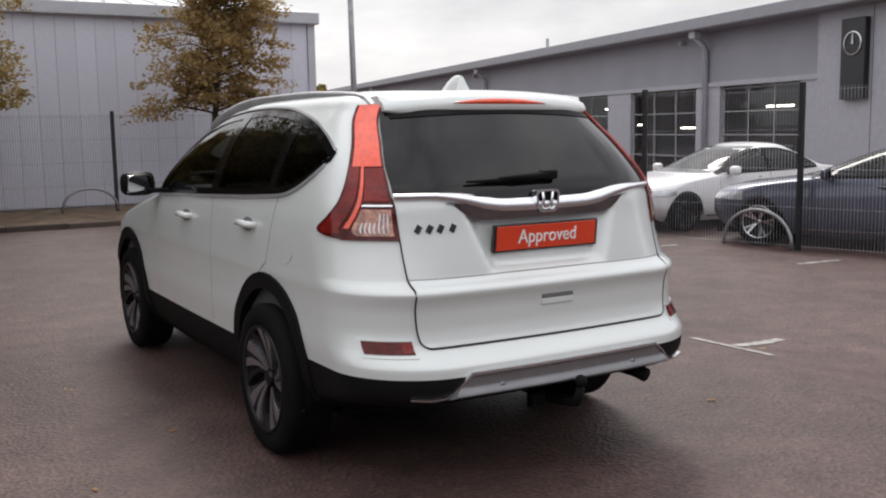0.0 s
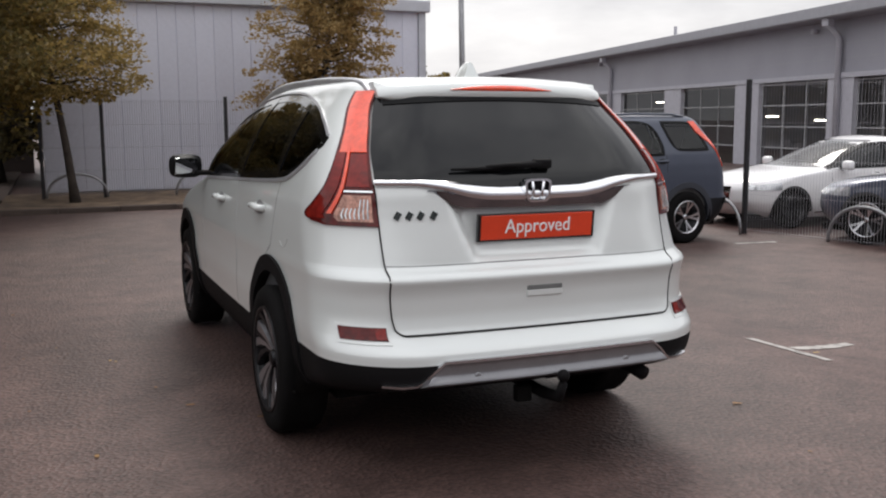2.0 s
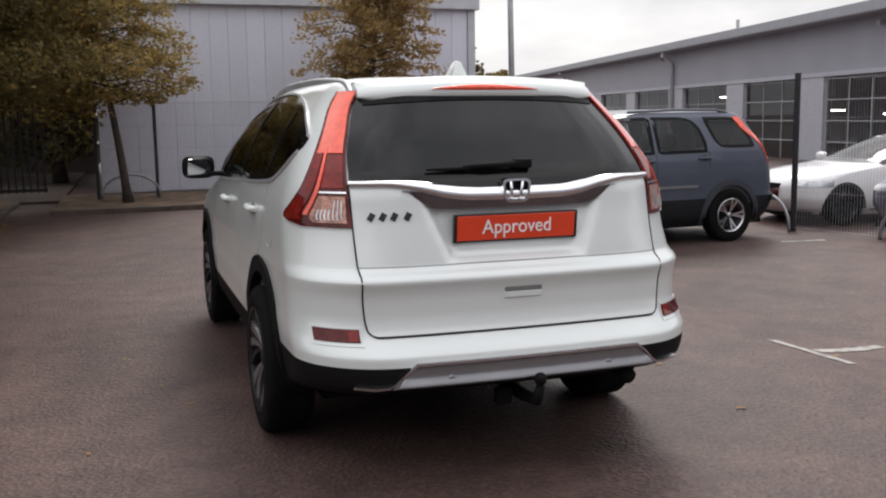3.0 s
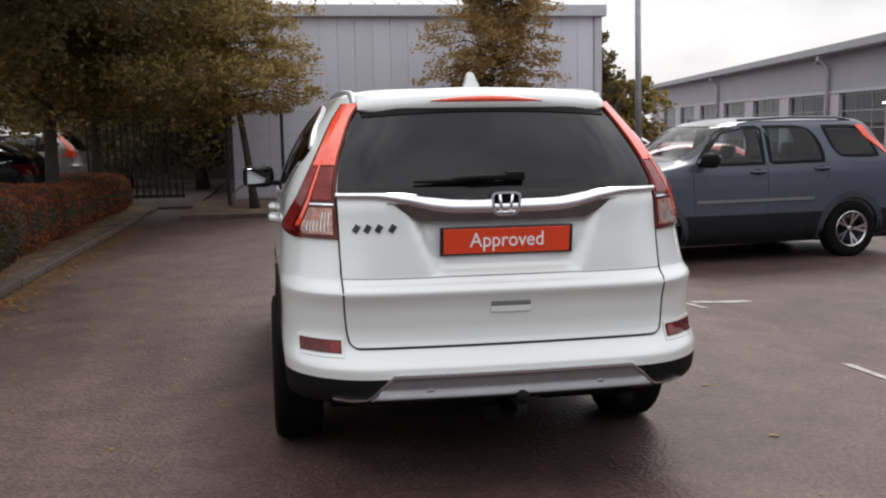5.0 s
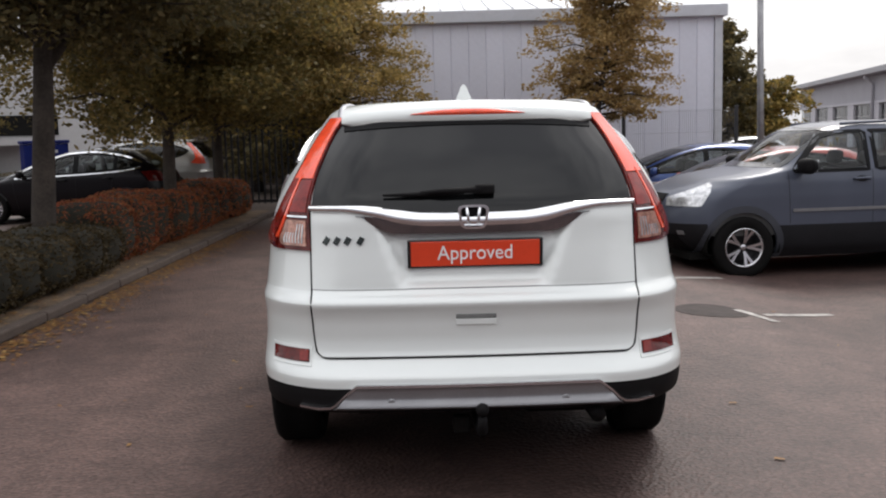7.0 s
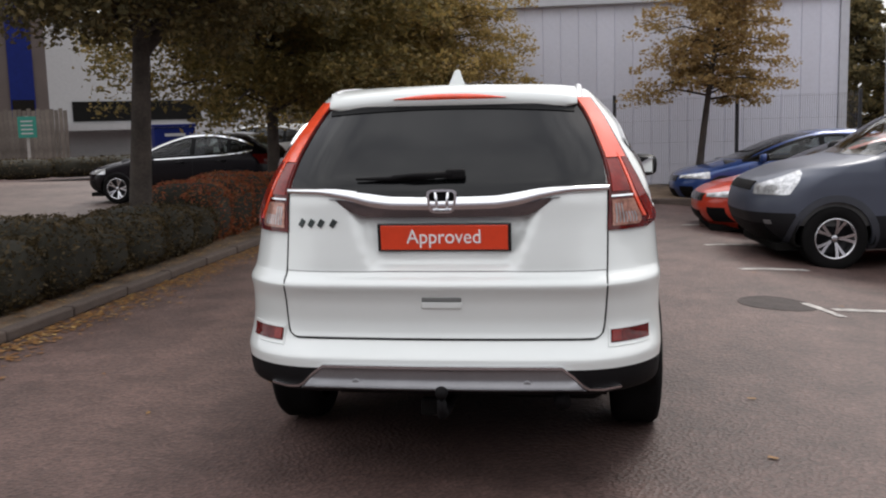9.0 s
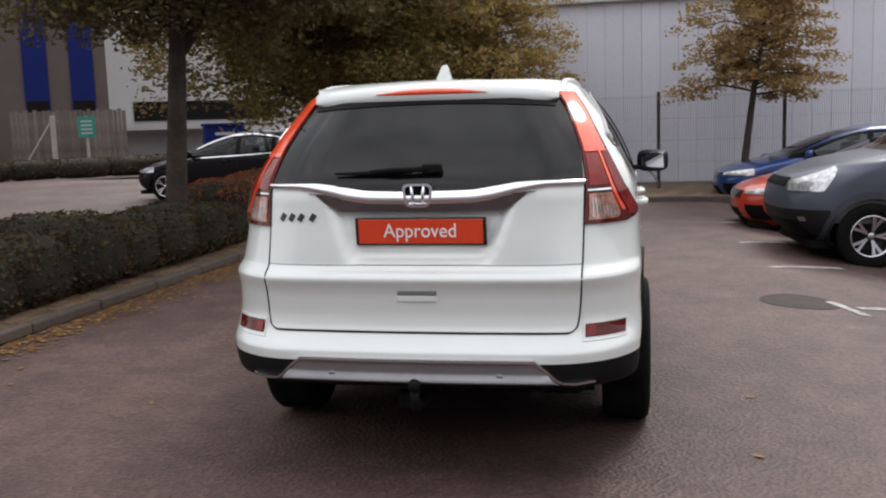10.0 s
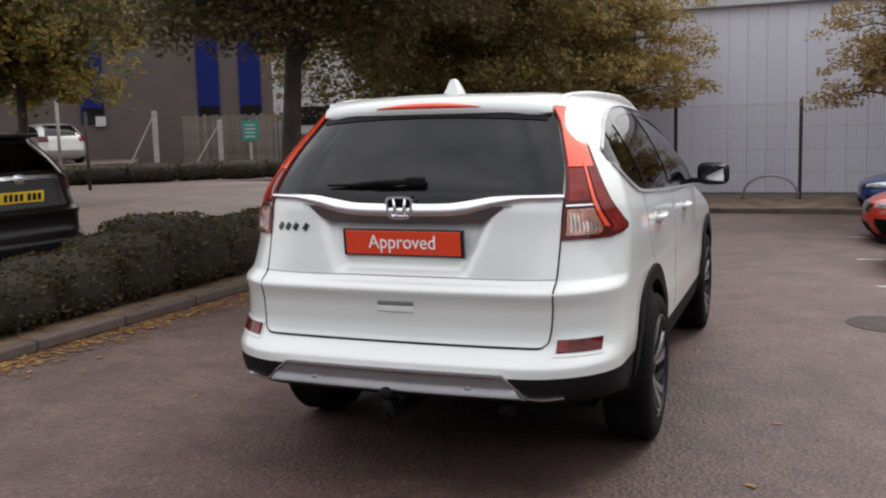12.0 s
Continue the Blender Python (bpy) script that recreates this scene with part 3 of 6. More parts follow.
def door_mirror(parent, x, y, z, side, paint, scale=1.0, glass_turn=22, cap=None):
    """Mirror on a stalk; the glass looks back along -y."""
    e = new("door_mirror")
    e.parent = parent
    e.matrix_local = pose(x, y, z)
    k = scale
    bm = bmesh.new()
    bmesh.ops.create_uvsphere(bm, u_segments=20, v_segments=12, radius=1.0)
    for v in bm.verts:
        c = v.co
        f = lambda q, p: math.copysign(abs(q) ** p, q)
        c.x, c.z = f(c.x, 0.55) * 0.128 * k, f(c.z, 0.6) * 0.092 * k
        c.y = (0.0 if c.y < 0 else f(c.y, 0.8) * 0.11 * k) - (0.012 if c.y < 0 else 0)
        c.x += side * 0.13 * k
    part("housing", bm, cap or paint, e, smooth=True)
    bm = bmesh.new()
    add_box(bm, -0.096 * k, 0.096 * k, -0.004, 0.004, -0.066 * k, 0.066 * k, 0.003)
    bmesh.ops.transform(bm, matrix=pose(side * 0.132 * k, -0.03, 0, 9, 0, -side * glass_turn), verts=bm.verts)
    part("mirror_pane", bm, M_MIRROR, e)
    rim = bmesh.new()
    rr_, ri_ = [], []
    for q in range(24):
        a = 2 * math.pi * q / 24
        ux, uz = math.copysign(abs(math.cos(a)) ** 0.5, math.cos(a)), math.copysign(abs(math.sin(a)) ** 0.5, math.sin(a))
        rr_.append(rim.verts.new((side * 0.13 * k + ux * 0.127 * k, -0.01, uz * 0.09 * k)))
        ri_.append(rim.verts.new((side * 0.13 * k + ux * 0.094 * k, -0.046 - side * ux * 0.02, uz * 0.066 * k)))
    for q in range(24):
        rim.faces.new((rr_[q], rr_[(q + 1) % 24], ri_[(q + 1) % 24], ri_[q]))
    part("bezel", rim, M_FRAME, e, smooth=True)
    part("stalk", box(min(-side * 0.06, side * 0.05), max(-side * 0.06, side * 0.05), -0.03, 0.04, -0.075 * k, -0.035 * k, 0.01), M_BLACKPLASTIC, e)
    return e


def build_car(name, m, label, table, paint, zb, zt, panes, hubs, wheel, glass, crown=0.05, arch=0.37, trim=None, windscreen=None, rear_glass=None,
              lamps=(), group="", recess=None, levels=None, side_glass=None, cladding=None, clad_keep=None, handles=(), door_cuts=(), mirror=None, seats=True, liner=None,
              style="twin", barrel=0.03, frame_mat=None, category="car", nose_crown=0.12, step=0.025, wheel_z=None, track=(0.0, 0.0)):
    """A whole car. zb and zt: lower and upper edge of the side windows along y; panes: (y0, y1, material) for each window.
    windscreen, rear_glass: (half width at foot, half width at top, foot z, top z)."""
    car = root(name, m, label, category, group)
    skin = Skin(table, crown, nose_crown, barrel, recess, levels, step)
    zbf, ztf = line(zb), line(zt)
    y_lo, y_hi = zb[0][0], zb[-1][0]
    split = len(panes[0]) > 3
    # each window: its run along y, its glass, its lower and upper edge
    panes = [(q[0], q[1], q[2], line(q[3]), line(q[4])) if split else (*q, zbf, ztf) for q in panes]
    opens = [lambda c: y_lo + 0.03 < c.y < y_hi - 0.03 and abs(c.x) > 0.4 and any(a + 0.012 < c.y < b - 0.012 and lo(c.y) + 0.012 < c.z < hi(c.y) - 0.014 for a, b, _, lo, hi in panes)]
    mid = (hubs[0][0] + hubs[1][0]) / 2

    def slab(spec, front):
        xf, xt, zf, zz = spec
        def inside(c):
            if (c.y > mid) != front or not zf + 0.02 < c.z < zz - 0.02:
                return False
            return abs(c.x) < xf + (xt - xf) * (c.z - zf) / (zz - zf) - 0.03
        return inside
    if windscreen:
        opens.append(slab(windscreen, True))
    if rear_glass:
        opens.append(slab(rear_glass, False))
    if cladding:
        shell(skin, "body", paint, car, hubs, arch, opens, keep=lambda c: not clad_keep(c))
        shell(skin, "lower_cladding", cladding, car, hubs, arch, [], keep=clad_keep, cap=False)
    else:
        shell(skin, "body", paint, car, hubs, arch, opens)
    shell(skin, "cabin_lining", liner or M_LINER, car, hubs, 0, opens, off=-0.035, zmin=0.45)
    w_low = float(np.max(skin.X[2]))
    part("underbody", box(-w_low + 0.14, w_low - 0.14, table[0][2] + 0.05, table[1][3] - 0.12, table[0][0] - 0.02, table[0][0] + 0.06), M_WELL, car)
    # cabin floor and dashboard
    belt = zbf((y_lo + y_hi) / 2)
    part("cabin_floor", box(-0.72, 0.72, y_lo - 0.1, y_hi + 0.1, 0.45, 0.5), M_LINER, car)
    part("dashboard", box(-0.7, 0.7, y_hi - 0.15, y_hi + 0.3, 0.6, belt - 0.03, 0.06), M_LINER, car, smooth=True)
    if seats:
        for sx in (-0.37, 0.37):
            seat(car, sx, y_hi - 1.05, 0.5)
            seat(car, sx, y_hi - 1.95, 0.52)
    # side windows: panes with black borders
    fm = frame_mat or M_FRAME
    for side in (-1, 1):
        n = lambda a, b: max(5, int((b - a) / 0.06))
        for a, b, g, lo, hi in panes:
            ys = np.linspace(a, b, n(a, b) * (2 if split else 1))
            panel(skin, "side_window", side_grid(skin, ys, lo, hi, side, 8), g or glass, car, 0.002, 0.004)
            if split:
                ring = [(skin.sy(y, hi(y), side), hi(y)) for y in ys] + [(skin.sy(b, lo(b) + (hi(b) - lo(b)) * t, side), lo(b) + (hi(b) - lo(b)) * t) for t in (0.66, 0.33)]
                ring += [(skin.sy(y, lo(y), side), lo(y)) for y in ys[::-1]] + [(skin.sy(a, lo(a) + (hi(a) - lo(a)) * t, side), lo(a) + (hi(a) - lo(a)) * t) for t in (0.33, 0.66, 1.0)]
                panel(skin, "window_frame", strip_grid(skin, ring, 0.036), fm, car, 0.005, 0.02)
        ys = np.linspace(y_lo, y_hi, 48)
        for _ in () if split else (0,):
            panel(skin, "window_seal", side_grid(skin, ys, lambda y: zbf(y) - 0.012, lambda y: min(zbf(y) + 0.024, ztf(y)), side, 3), fm, car, 0.005, 0.03)
            panel(skin, "window_frame", side_grid(skin, ys, lambda y: max(ztf(y) - 0.026, zbf(y)), lambda y: ztf(y) + 0.012, side, 3), fm, car, 0.005, 0.03)
        for a, b in () if split else zip([p[1] for p in panes], [p[0] for p in panes][1:]):
            ys = np.linspace(a - 0.012, b + 0.012, 4)
            panel(skin, "window_pillar", side_grid(skin, ys, zbf, ztf, side, 8), fm, car, 0.006, 0.03)
        for hy, hz in hubs:
            if trim:
                arch_trim(skin, hy, hz, arch - 0.02, arch + 0.055, side, trim, car)
            build_well(car, hy, hz, arch + 0.01, side, float(np.interp(hy, skin.Y[len(skin.zs) // 4], skin.X[len(skin.zs) // 4])))
        for y0, z0, y1, z1 in door_cuts:
            path = [(skin.sy(y0 + (y1 - y0) * t, z0 + (z1 - z0) * t, side), z0 + (z1 - z0) * t) for t in np.linspace(0, 1, 12)]
            panel(skin, "panel_gap", strip_grid(skin, path, 0.005), M_SEAM if paint is P_WHITE else M_GAP, car, 0.0015, 0.004)
        for hy, hz in handles:
            p = skin.pt(skin.sy(hy, hz, side), hz)
            bm = tube([(p.x - side * 0.01, hy - 0.1, hz), (p.x + side * 0.03, hy - 0.075, hz + 0.004), (p.x + side * 0.034, hy, hz + 0.006), (p.x + side * 0.03, hy + 0.075, hz + 0.004), (p.x - side * 0.01, hy + 0.1, hz)], 0.016, 8)
            part("door_handle", bm, paint, car, smooth=True)
            # flat darker disc painted for the shade behind the handle; nothing is hollowed
            rows = [[(skin.sy(hy + math.cos(a) * 0.07 * q, hz + math.sin(a) * 0.035 * q, side), hz + math.sin(a) * 0.035 * q) for q in (0.05, 1.0)] for a in np.linspace(0, 2 * math.pi, 17)]
            panel(skin, "handle_shade", rows, M_GAP if paint is not P_WHITE else M_SILVER, car, 0.0015, 0.003)
        if mirror:
            my, mz, mk, cap = mirror
            p = skin.pt(skin.sy(my, mz, side), mz)
            door_mirror(car, p.x + side * 0.03, my, mz + 0.08, side, paint, mk, cap=cap)
        for (hy, hz), out in zip(hubs, track):
            r, width, rim, spokes = wheel[:4]
            xw = float(np.interp(hy, skin.Y[len(skin.zs) // 4], skin.X[len(skin.zs) // 4])) - width / 2 + 0.016 + out
            build_wheel(car, side * xw, hy, r, width, rim, spokes, side, style, *(wheel[4:] or ()), z=wheel_z)
    for spec, front, nm in ((windscreen, True, "windscreen"), (rear_glass, False, "rear_window")):
        if spec:
            xf, xt, zf, zz = spec
            g = tail_grid(skin, lambda t: -(xf + (xt - xf) * t), lambda t: xf + (xt - xf) * t, zf, zz, 17, 9, front)
            panel(skin, nm, g, glass if front else (side_glass or glass), car, 0.002, 0.004)
            for nm2, x0, x1, za, zc in (("glass_border", lambda t: -(xf + 0.01), lambda t: xf + 0.01, zf - 0.01, zf + 0.04), ("glass_border", lambda t: -(xt + 0.01), lambda t: xt + 0.01, zz - 0.03, zz + 0.01)):
                panel(skin, nm2, tail_grid(skin, x0, x1, za, zc, 17, 3, front), M_GLOSSBLACK, car, 0.004, 0.03)
            for sgn in (-1, 1):
                e0 = lambda t, sgn=sgn: sgn * (xf + (xt - xf) * t - 0.045)
                e1 = lambda t, sgn=sgn: sgn * (xf + (xt - xf) * t + 0.012)
                panel(skin, "glass_border", tail_grid(skin, e0, e1, zf, zz, 3, 9, front), M_GLOSSBLACK, car, 0.004, 0.03)
    for nm, mt, fn, off in lamps:
        for side in (-1, 1):
            panel(skin, nm, fn(skin, side), mt, car, off, 0.02)
    return car, skin


# ---------------------------------------------------------------- ground and setting
def structure(ob, label, category):
    return tagged(ob, label, category, kind="structure")


def ground_z(x):
    """The tarmac falls away gently towards the bays on the east side."""
    q = min(max((x - 4.2) / 1.8, 0.0), 1.0)
    return -0.17 * q * q * (3 - 2 * q)


def ground_sheet():
    bm = bmesh.new()
    xs = [-400.0, -60.0, 0.0, 4.2] + [4.2 + 0.15 * k for k in range(1, 13)] + [12.0, 60.0, 400.0]
    rows = [[bm.verts.new((x, y, ground_z(x))) for x in xs] for y in (-400.0, -20.0, 0.0, 10.0, 20.0, 60.0, 400.0)]
    for a, b in zip(rows, rows[1:]):
        for k in range(len(xs) - 1):
            bm.faces.new((a[k], a[k + 1], b[k + 1], b[k]))
    return bm


ground = structure(finish(ground_sheet(), "ground", M_ASPHALT, smooth=True), "worn grey-brown tarmac of the car park", "ground")

KERB_X, KERB_Y, VERGE, LANE = -1.17, 16.0, 0.088, 0.1
FENCE_Y, WALL_Y = 18.13, 19.55

lane = structure(finish(box(-60, -3.52, -10.0, 24.5, 0.0, LANE), "road", M_ROADFAR), "pale worn tarmac lane beyond the hedge", "road")


def leaf_litter(name, n, region, size, material, label):
    """Loose leaves lying about on a flat place. region gives x, y, z."""
    rng = np.random.default_rng(len(name) + n)
    verts, faces = [], []
    for _ in range(n):
        x, y, z = region(rng)
        a, s = rng.uniform(0, 6.28), size * rng.uniform(0.5, 1.3)
        t = rng.uniform(-0.3, 0.3, 2)
        k = len(verts)
        for ux, uy in ((-1, -0.5), (1, -0.5), (1, 0.5), (-1, 0.5)):
            px, py = s * (ux * math.cos(a) - uy * math.sin(a)), s * (ux * math.sin(a) + uy * math.cos(a))
            verts.append((x + px, y + py, z + 0.004 + abs(px * t[0]) + abs(py * t[1])))
        faces.append((k, k + 1, k + 2, k + 3))
    return tagged(mesh_ob(name, verts, faces, material), label, "leaves", kind="stuff")


# verges
side_verge = structure(finish(box(-3.52, KERB_X - 0.13, 1.0, 18.5, 0.0, VERGE - 0.015), "verge", M_SOIL), "bare soil verge under the hedge", "verge")
far_verge = structure(finish(box(-0.35, 13.0, KERB_Y + 0.13, WALL_Y, -0.2, VERGE - 0.01), "verge", M_SOIL), "soil strip along the mesh fence", "verge")
path = structure(finish(box(-3.52, -0.35, 18.5, 30.0, 0.0, 0.05), "pavement", M_KERB), "concrete path leading into the shade", "pavement")

# kerbs, one stone after another
kerb_side = structure(finish(box(KERB_X - 0.12, KERB_X - 0.02, 1.0, 18.5, 0.0, VERGE - 0.03), "kerb", M_KERB), "concrete kerb with stones end to end", "kerb")
kerb_far = structure(finish(box(-0.35, 13.0, KERB_Y + 0.02, KERB_Y + 0.12, -0.2, VERGE - 0.03), "kerb", M_KERB), "concrete kerb below the mesh fence", "kerb")
bm = box(KERB_X - 0.125, KERB_X, -0.452, 0.452, 0.0, VERGE, 0.018)
stone = part("kerb_stone", bm, M_KERB, kerb_side)
kerb_side.matrix_world = side_verge.matrix_world = Matrix.Translation((KERB_X, 5.0, 0)) @ pose(0, 0, 0, 0, 0, -0.55) @ Matrix.Translation((-KERB_X, -5.0, 0))
stone.location.y = 1.5
for k in range(1, 19):
    o = new("kerb_stone", stone.data)
    o.parent, o.location = kerb_side, (0.004 * math.sin(k * 2.1), 1.5 + 0.915 * k, 0.004 * math.cos(k * 3.3))
bm = box(-0.452, 0.452, KERB_Y, KERB_Y + 0.125, -0.2, VERGE, 0.018)
stone = part("kerb_stone", bm, M_KERB, kerb_far)
stone.location.x = 0.1
for k in range(1, 14):
    o = new("kerb_stone", stone.data)
    o.parent, o.location = kerb_far, (0.1 + 0.915 * k, 0.004 * math.sin(k * 1.7), 0.003 * math.cos(k * 2.9))


# ---------------------------------------------------------------- the clad hall behind the fence
def clad_hall():
    x0, x1, top = 0.35, 8.14, 3.75
    hall = structure(finish(box(x0, x1 - 0.02, WALL_Y + 0.06, WALL_Y + 0.3, -0.2, top), "wall_north", M_CLAD), "pale grey profiled steel hall wall", "wall")
    bm = bmesh.new()
    w = 0.365
    prof = [(0.0, 0.016), (0.012, 0.0), (w - 0.012, 0.0), (w, 0.016)]
    lo = [bm.verts.new((px, py, 0.1)) for px, py in prof]
    hi = [bm.verts.new((px, py, top)) for px, py in prof]
    for a in range(3):
        bm.faces.new((lo[a], lo[a + 1], hi[a + 1], hi[a]))
    n = int((x1 - x0) / w)
    first = part("panel", bm, M_CLAD, hall)
    first.location = (x0, WALL_Y, 0)
    for k in range(1, n):
        o = new("panel", first.data)
        o.parent, o.location = hall, (x0 + k * w, WALL_Y, 0)
    part("corner_trim", box(x1 - 0.12, x1 + 0.04, WALL_Y - 0.04, WALL_Y + 0.28, 0.0, top), M_CLADTRIM, hall)
    side = structure(finish(box(x1 - 0.2, x1, WALL_Y + 0.302, WALL_Y + 13, -0.2, top), "wall_east", M_CLAD), "grey steel side wall of the hall", "wall")
    eave = structure(finish(box(x0, x1 + 0.12, WALL_Y - 0.14, WALL_Y + 0.3, top, top + 0.25, 0.02), "trim", M_CLADTRIM), "pale steel gutter along the eaves", "gutter")
    bm = bmesh.new()
    y0, y1, ridge = WALL_Y - 0.1, WALL_Y + 6.5, top + 1.5
    xe = x1 + 0.12
    pts = [(x0, y0, top + 0.25), (xe, y0, top + 0.25), (xe - 2.0, y1, ridge), (x0 + 1.0, y1, ridge), (xe, WALL_Y + 13, top + 0.25), (x0, WALL_Y + 13, top + 0.25)]
    v = [bm.verts.new(p) for p in pts]
    bm.faces.new((v[0], v[1], v[2], v[3])), bm.faces.new((v[1], v[4], v[2])), bm.faces.new((v[3], v[2], v[4], v[5])), bm.faces.new((v[0], v[3], v[5]))
    roof = structure(finish(bm, "roof", M_ROOFSHEET), "pale ribbed sheet roof of the hall", "roof")
    # standing ribs of the sheet
    bm = bmesh.new()
    for k in range(2, 15):
        x = x0 + 0.5 * k
        add_tube(bm, [(x, y0 + 0.1, top + 0.28), (min(max(x, x0 + 1.0), xe - 2.0), y1, ridge + 0.02)], 0.022, 5)
    part("rib", bm, M_ROOFSHEET, roof)
    structure(finish(box(x0, x0 + 0.2, WALL_Y + 0.302, WALL_Y + 13, 0.0, top), "wall_west", M_CLAD), "grey steel end wall of the hall", "wall")


clad_hall()


# ---------------------------------------------------------------- mesh fences
def fence_panel(parent, p, q, h, z0, wires=46, wire=0.0012, material=M_FENCE):
    """One welded mesh panel between two posts."""
    p, q = Vector(p), Vector(q)
    bm = bmesh.new()
    d = q - p
    d.z = 0
    nrm = Vector((-d.y, d.x, 0)).normalized()
    L = d.length
    u = d.normalized()

    def bar(a, b, t):
        ax = (b - a).normalized()
        side = ax.cross(nrm) * t
        vs = [bm.verts.new(c) for c in (a - side, a + side, b + side, b - side)]
        ws = [bm.verts.new(v.co + nrm * t * 2) for v in vs]
        bm.faces.new(vs), bm.faces.new(ws[::-1])
        for i in range(4):
            bm.faces.new((vs[i], ws[i], ws[(i + 1) % 4], vs[(i + 1) % 4]))
    for k in range(1, wires):
        a = p + u * (L * k / wires)
        bar(a + Vector((0, 0, z0 + 0.03)), a + Vector((0, 0, z0 + h)), wire)
    for k in range(5):
        z = z0 + 0.06 + (h - 0.1) * k / 4
        bar(p + Vector((0, 0, z)), q + Vector((0, 0, z)), 0.0017)
    ob = part("mesh_panel", bm, material, parent)
    return ob


def mesh_fence(name, posts, h, z0, label, wire=0.0012, material=M_FENCE):
    f = root(name, Matrix(), label, "fence")
    for x, y in posts:
        part("post", box(x - 0.03, x + 0.03, y - 0.03, y + 0.03, z0 - 0.1, z0 + h + 0.06, 0.006), M_FENCEPOST, f)
    for (xa, ya), (xb, yb) in zip(posts, posts[1:]):
        fence_panel(f, (xa, ya - 0.01, 0), (xb, yb - 0.01, 0), h, z0, 54, wire, material)
    return f


mesh_fence("mesh_fence", [(x, FENCE_Y) for x in (0.32, 1.36, 3.58, 5.85, 8.05)], 1.74, 0.1, "dark green-black welded mesh fence before the hall", 0.0022, M_FENCEDARK)
mesh_fence("mesh_fence", [(9.55, 10.58), (10.13, 8.29), (10.7, 6.0), (11.27, 3.7), (11.85, 1.4)], 2.1, -0.17, "dark welded mesh fence beside the showroom cars")


def hoop(p, q, h, name="hoop_barrier"):
    p, q = Vector(p), Vector(q)
    pts = []
    for k in range(17):
        a = math.pi * k / 16
        c = p.lerp(q, 0.5 - 0.5 * math.cos(a))
        pts.append(c + Vector((0, 0, h * math.sin(a) ** 0.85)))
    e = finish(tube(pts, 0.024, 10), name, M_GALV, smooth=True)
    return tagged(e, "galvanised steel hoop barrier set in the ground", "barrier", "hoop barriers along the fences")


hoop((9.95, 9.4, -0.17), (10.05, 8.32, -0.17), 0.5)
hoop((9.37, 11.55, -0.17), (9.45, 10.53, -0.17), 0.5)
hoop((10.45, 7.1, -0.17), (10.55, 6.05, -0.17), 0.5)
hoop((0.38, 17.95, 0.1), (1.4, 17.95, 0.1), 0.42)
hoop((2.6, 17.95, 0.1), (3.56, 17.95, 0.1), 0.42)
hoop((4.95, 17.95, 0.1), (5.9, 17.95, 0.1), 0.42)


# ---------------------------------------------------------------- painted marks and ironwork
def mark(x0, y0, x1, y1, w=0.09):
    p, q = Vector((x0, y0)), Vector((x1, y1))
    d = (q - p).normalized()
    n = Vector((-d.y, d.x)) * w / 2
    bm = bmesh.new()
    rng = random.Random(int(x0 * 100 + y0 * 7))
    k = 14
    lo, hi = [], []
    for i in range(k + 1):
        c = p.lerp(q, i / k)
        a, b = c + n * rng.uniform(0.75, 1.1), c - n * rng.uniform(0.75, 1.1)
        lo.append(bm.verts.new((a.x, a.y, ground_z(a.x) + 0.005))), hi.append(bm.verts.new((b.x, b.y, ground_z(b.x) + 0.005)))
    for i in range(k):
        bm.faces.new((lo[i], lo[i + 1], hi[i + 1], hi[i]))
    bmesh.ops.recalc_face_normals(bm, faces=bm.faces)
    return bm


def marking(*runs):
    bm = bmesh.new()
    for r in runs:
        b2 = mark(*r)
        me = bpy.data.meshes.new("t")
        b2.to_mesh(me), b2.free()
        bm.from_mesh(me)
    return structure(finish(bm, "line_marking", M_LINE), "worn white painted bay marking on the tarmac", "road marking")


marking((4.97, 4.98, 5.07, 4.32), (5.1, 4.68, 5.8, 4.88))
marking((4.7, 7.3, 4.88, 6.87), (4.88, 7.15, 5.6, 7.55))
marking((4.45, 8.92, 5.2, 9.39))
marking((4.34, 10.67, 5.09, 11.15))
marking((4.29, 12.73, 4.94, 13.14))
marking((8.71, 9.72, 9.31, 9.65))
marking((9.14, 7.47, 9.77, 7.39))
bm = lathe([(0.3, -0.01), (0.3, 0.003), (0.265, 0.005), (0.255, 0.003), (0.15, 0.004), (0.001, 0.004)], 32)
for v in bm.verts:
    a, x, y = v.co
    v.co = (x, y, a + ground_z(4.46 + x))
bmesh.ops.recalc_face_normals(bm, faces=bm.faces)
cover = structure(finish(bm, "drain_cover", M_IRON), "round cast iron drain cover in the tarmac", "drain cover")
cover.matrix_world = pose(4.46, 7.2, 0.0)


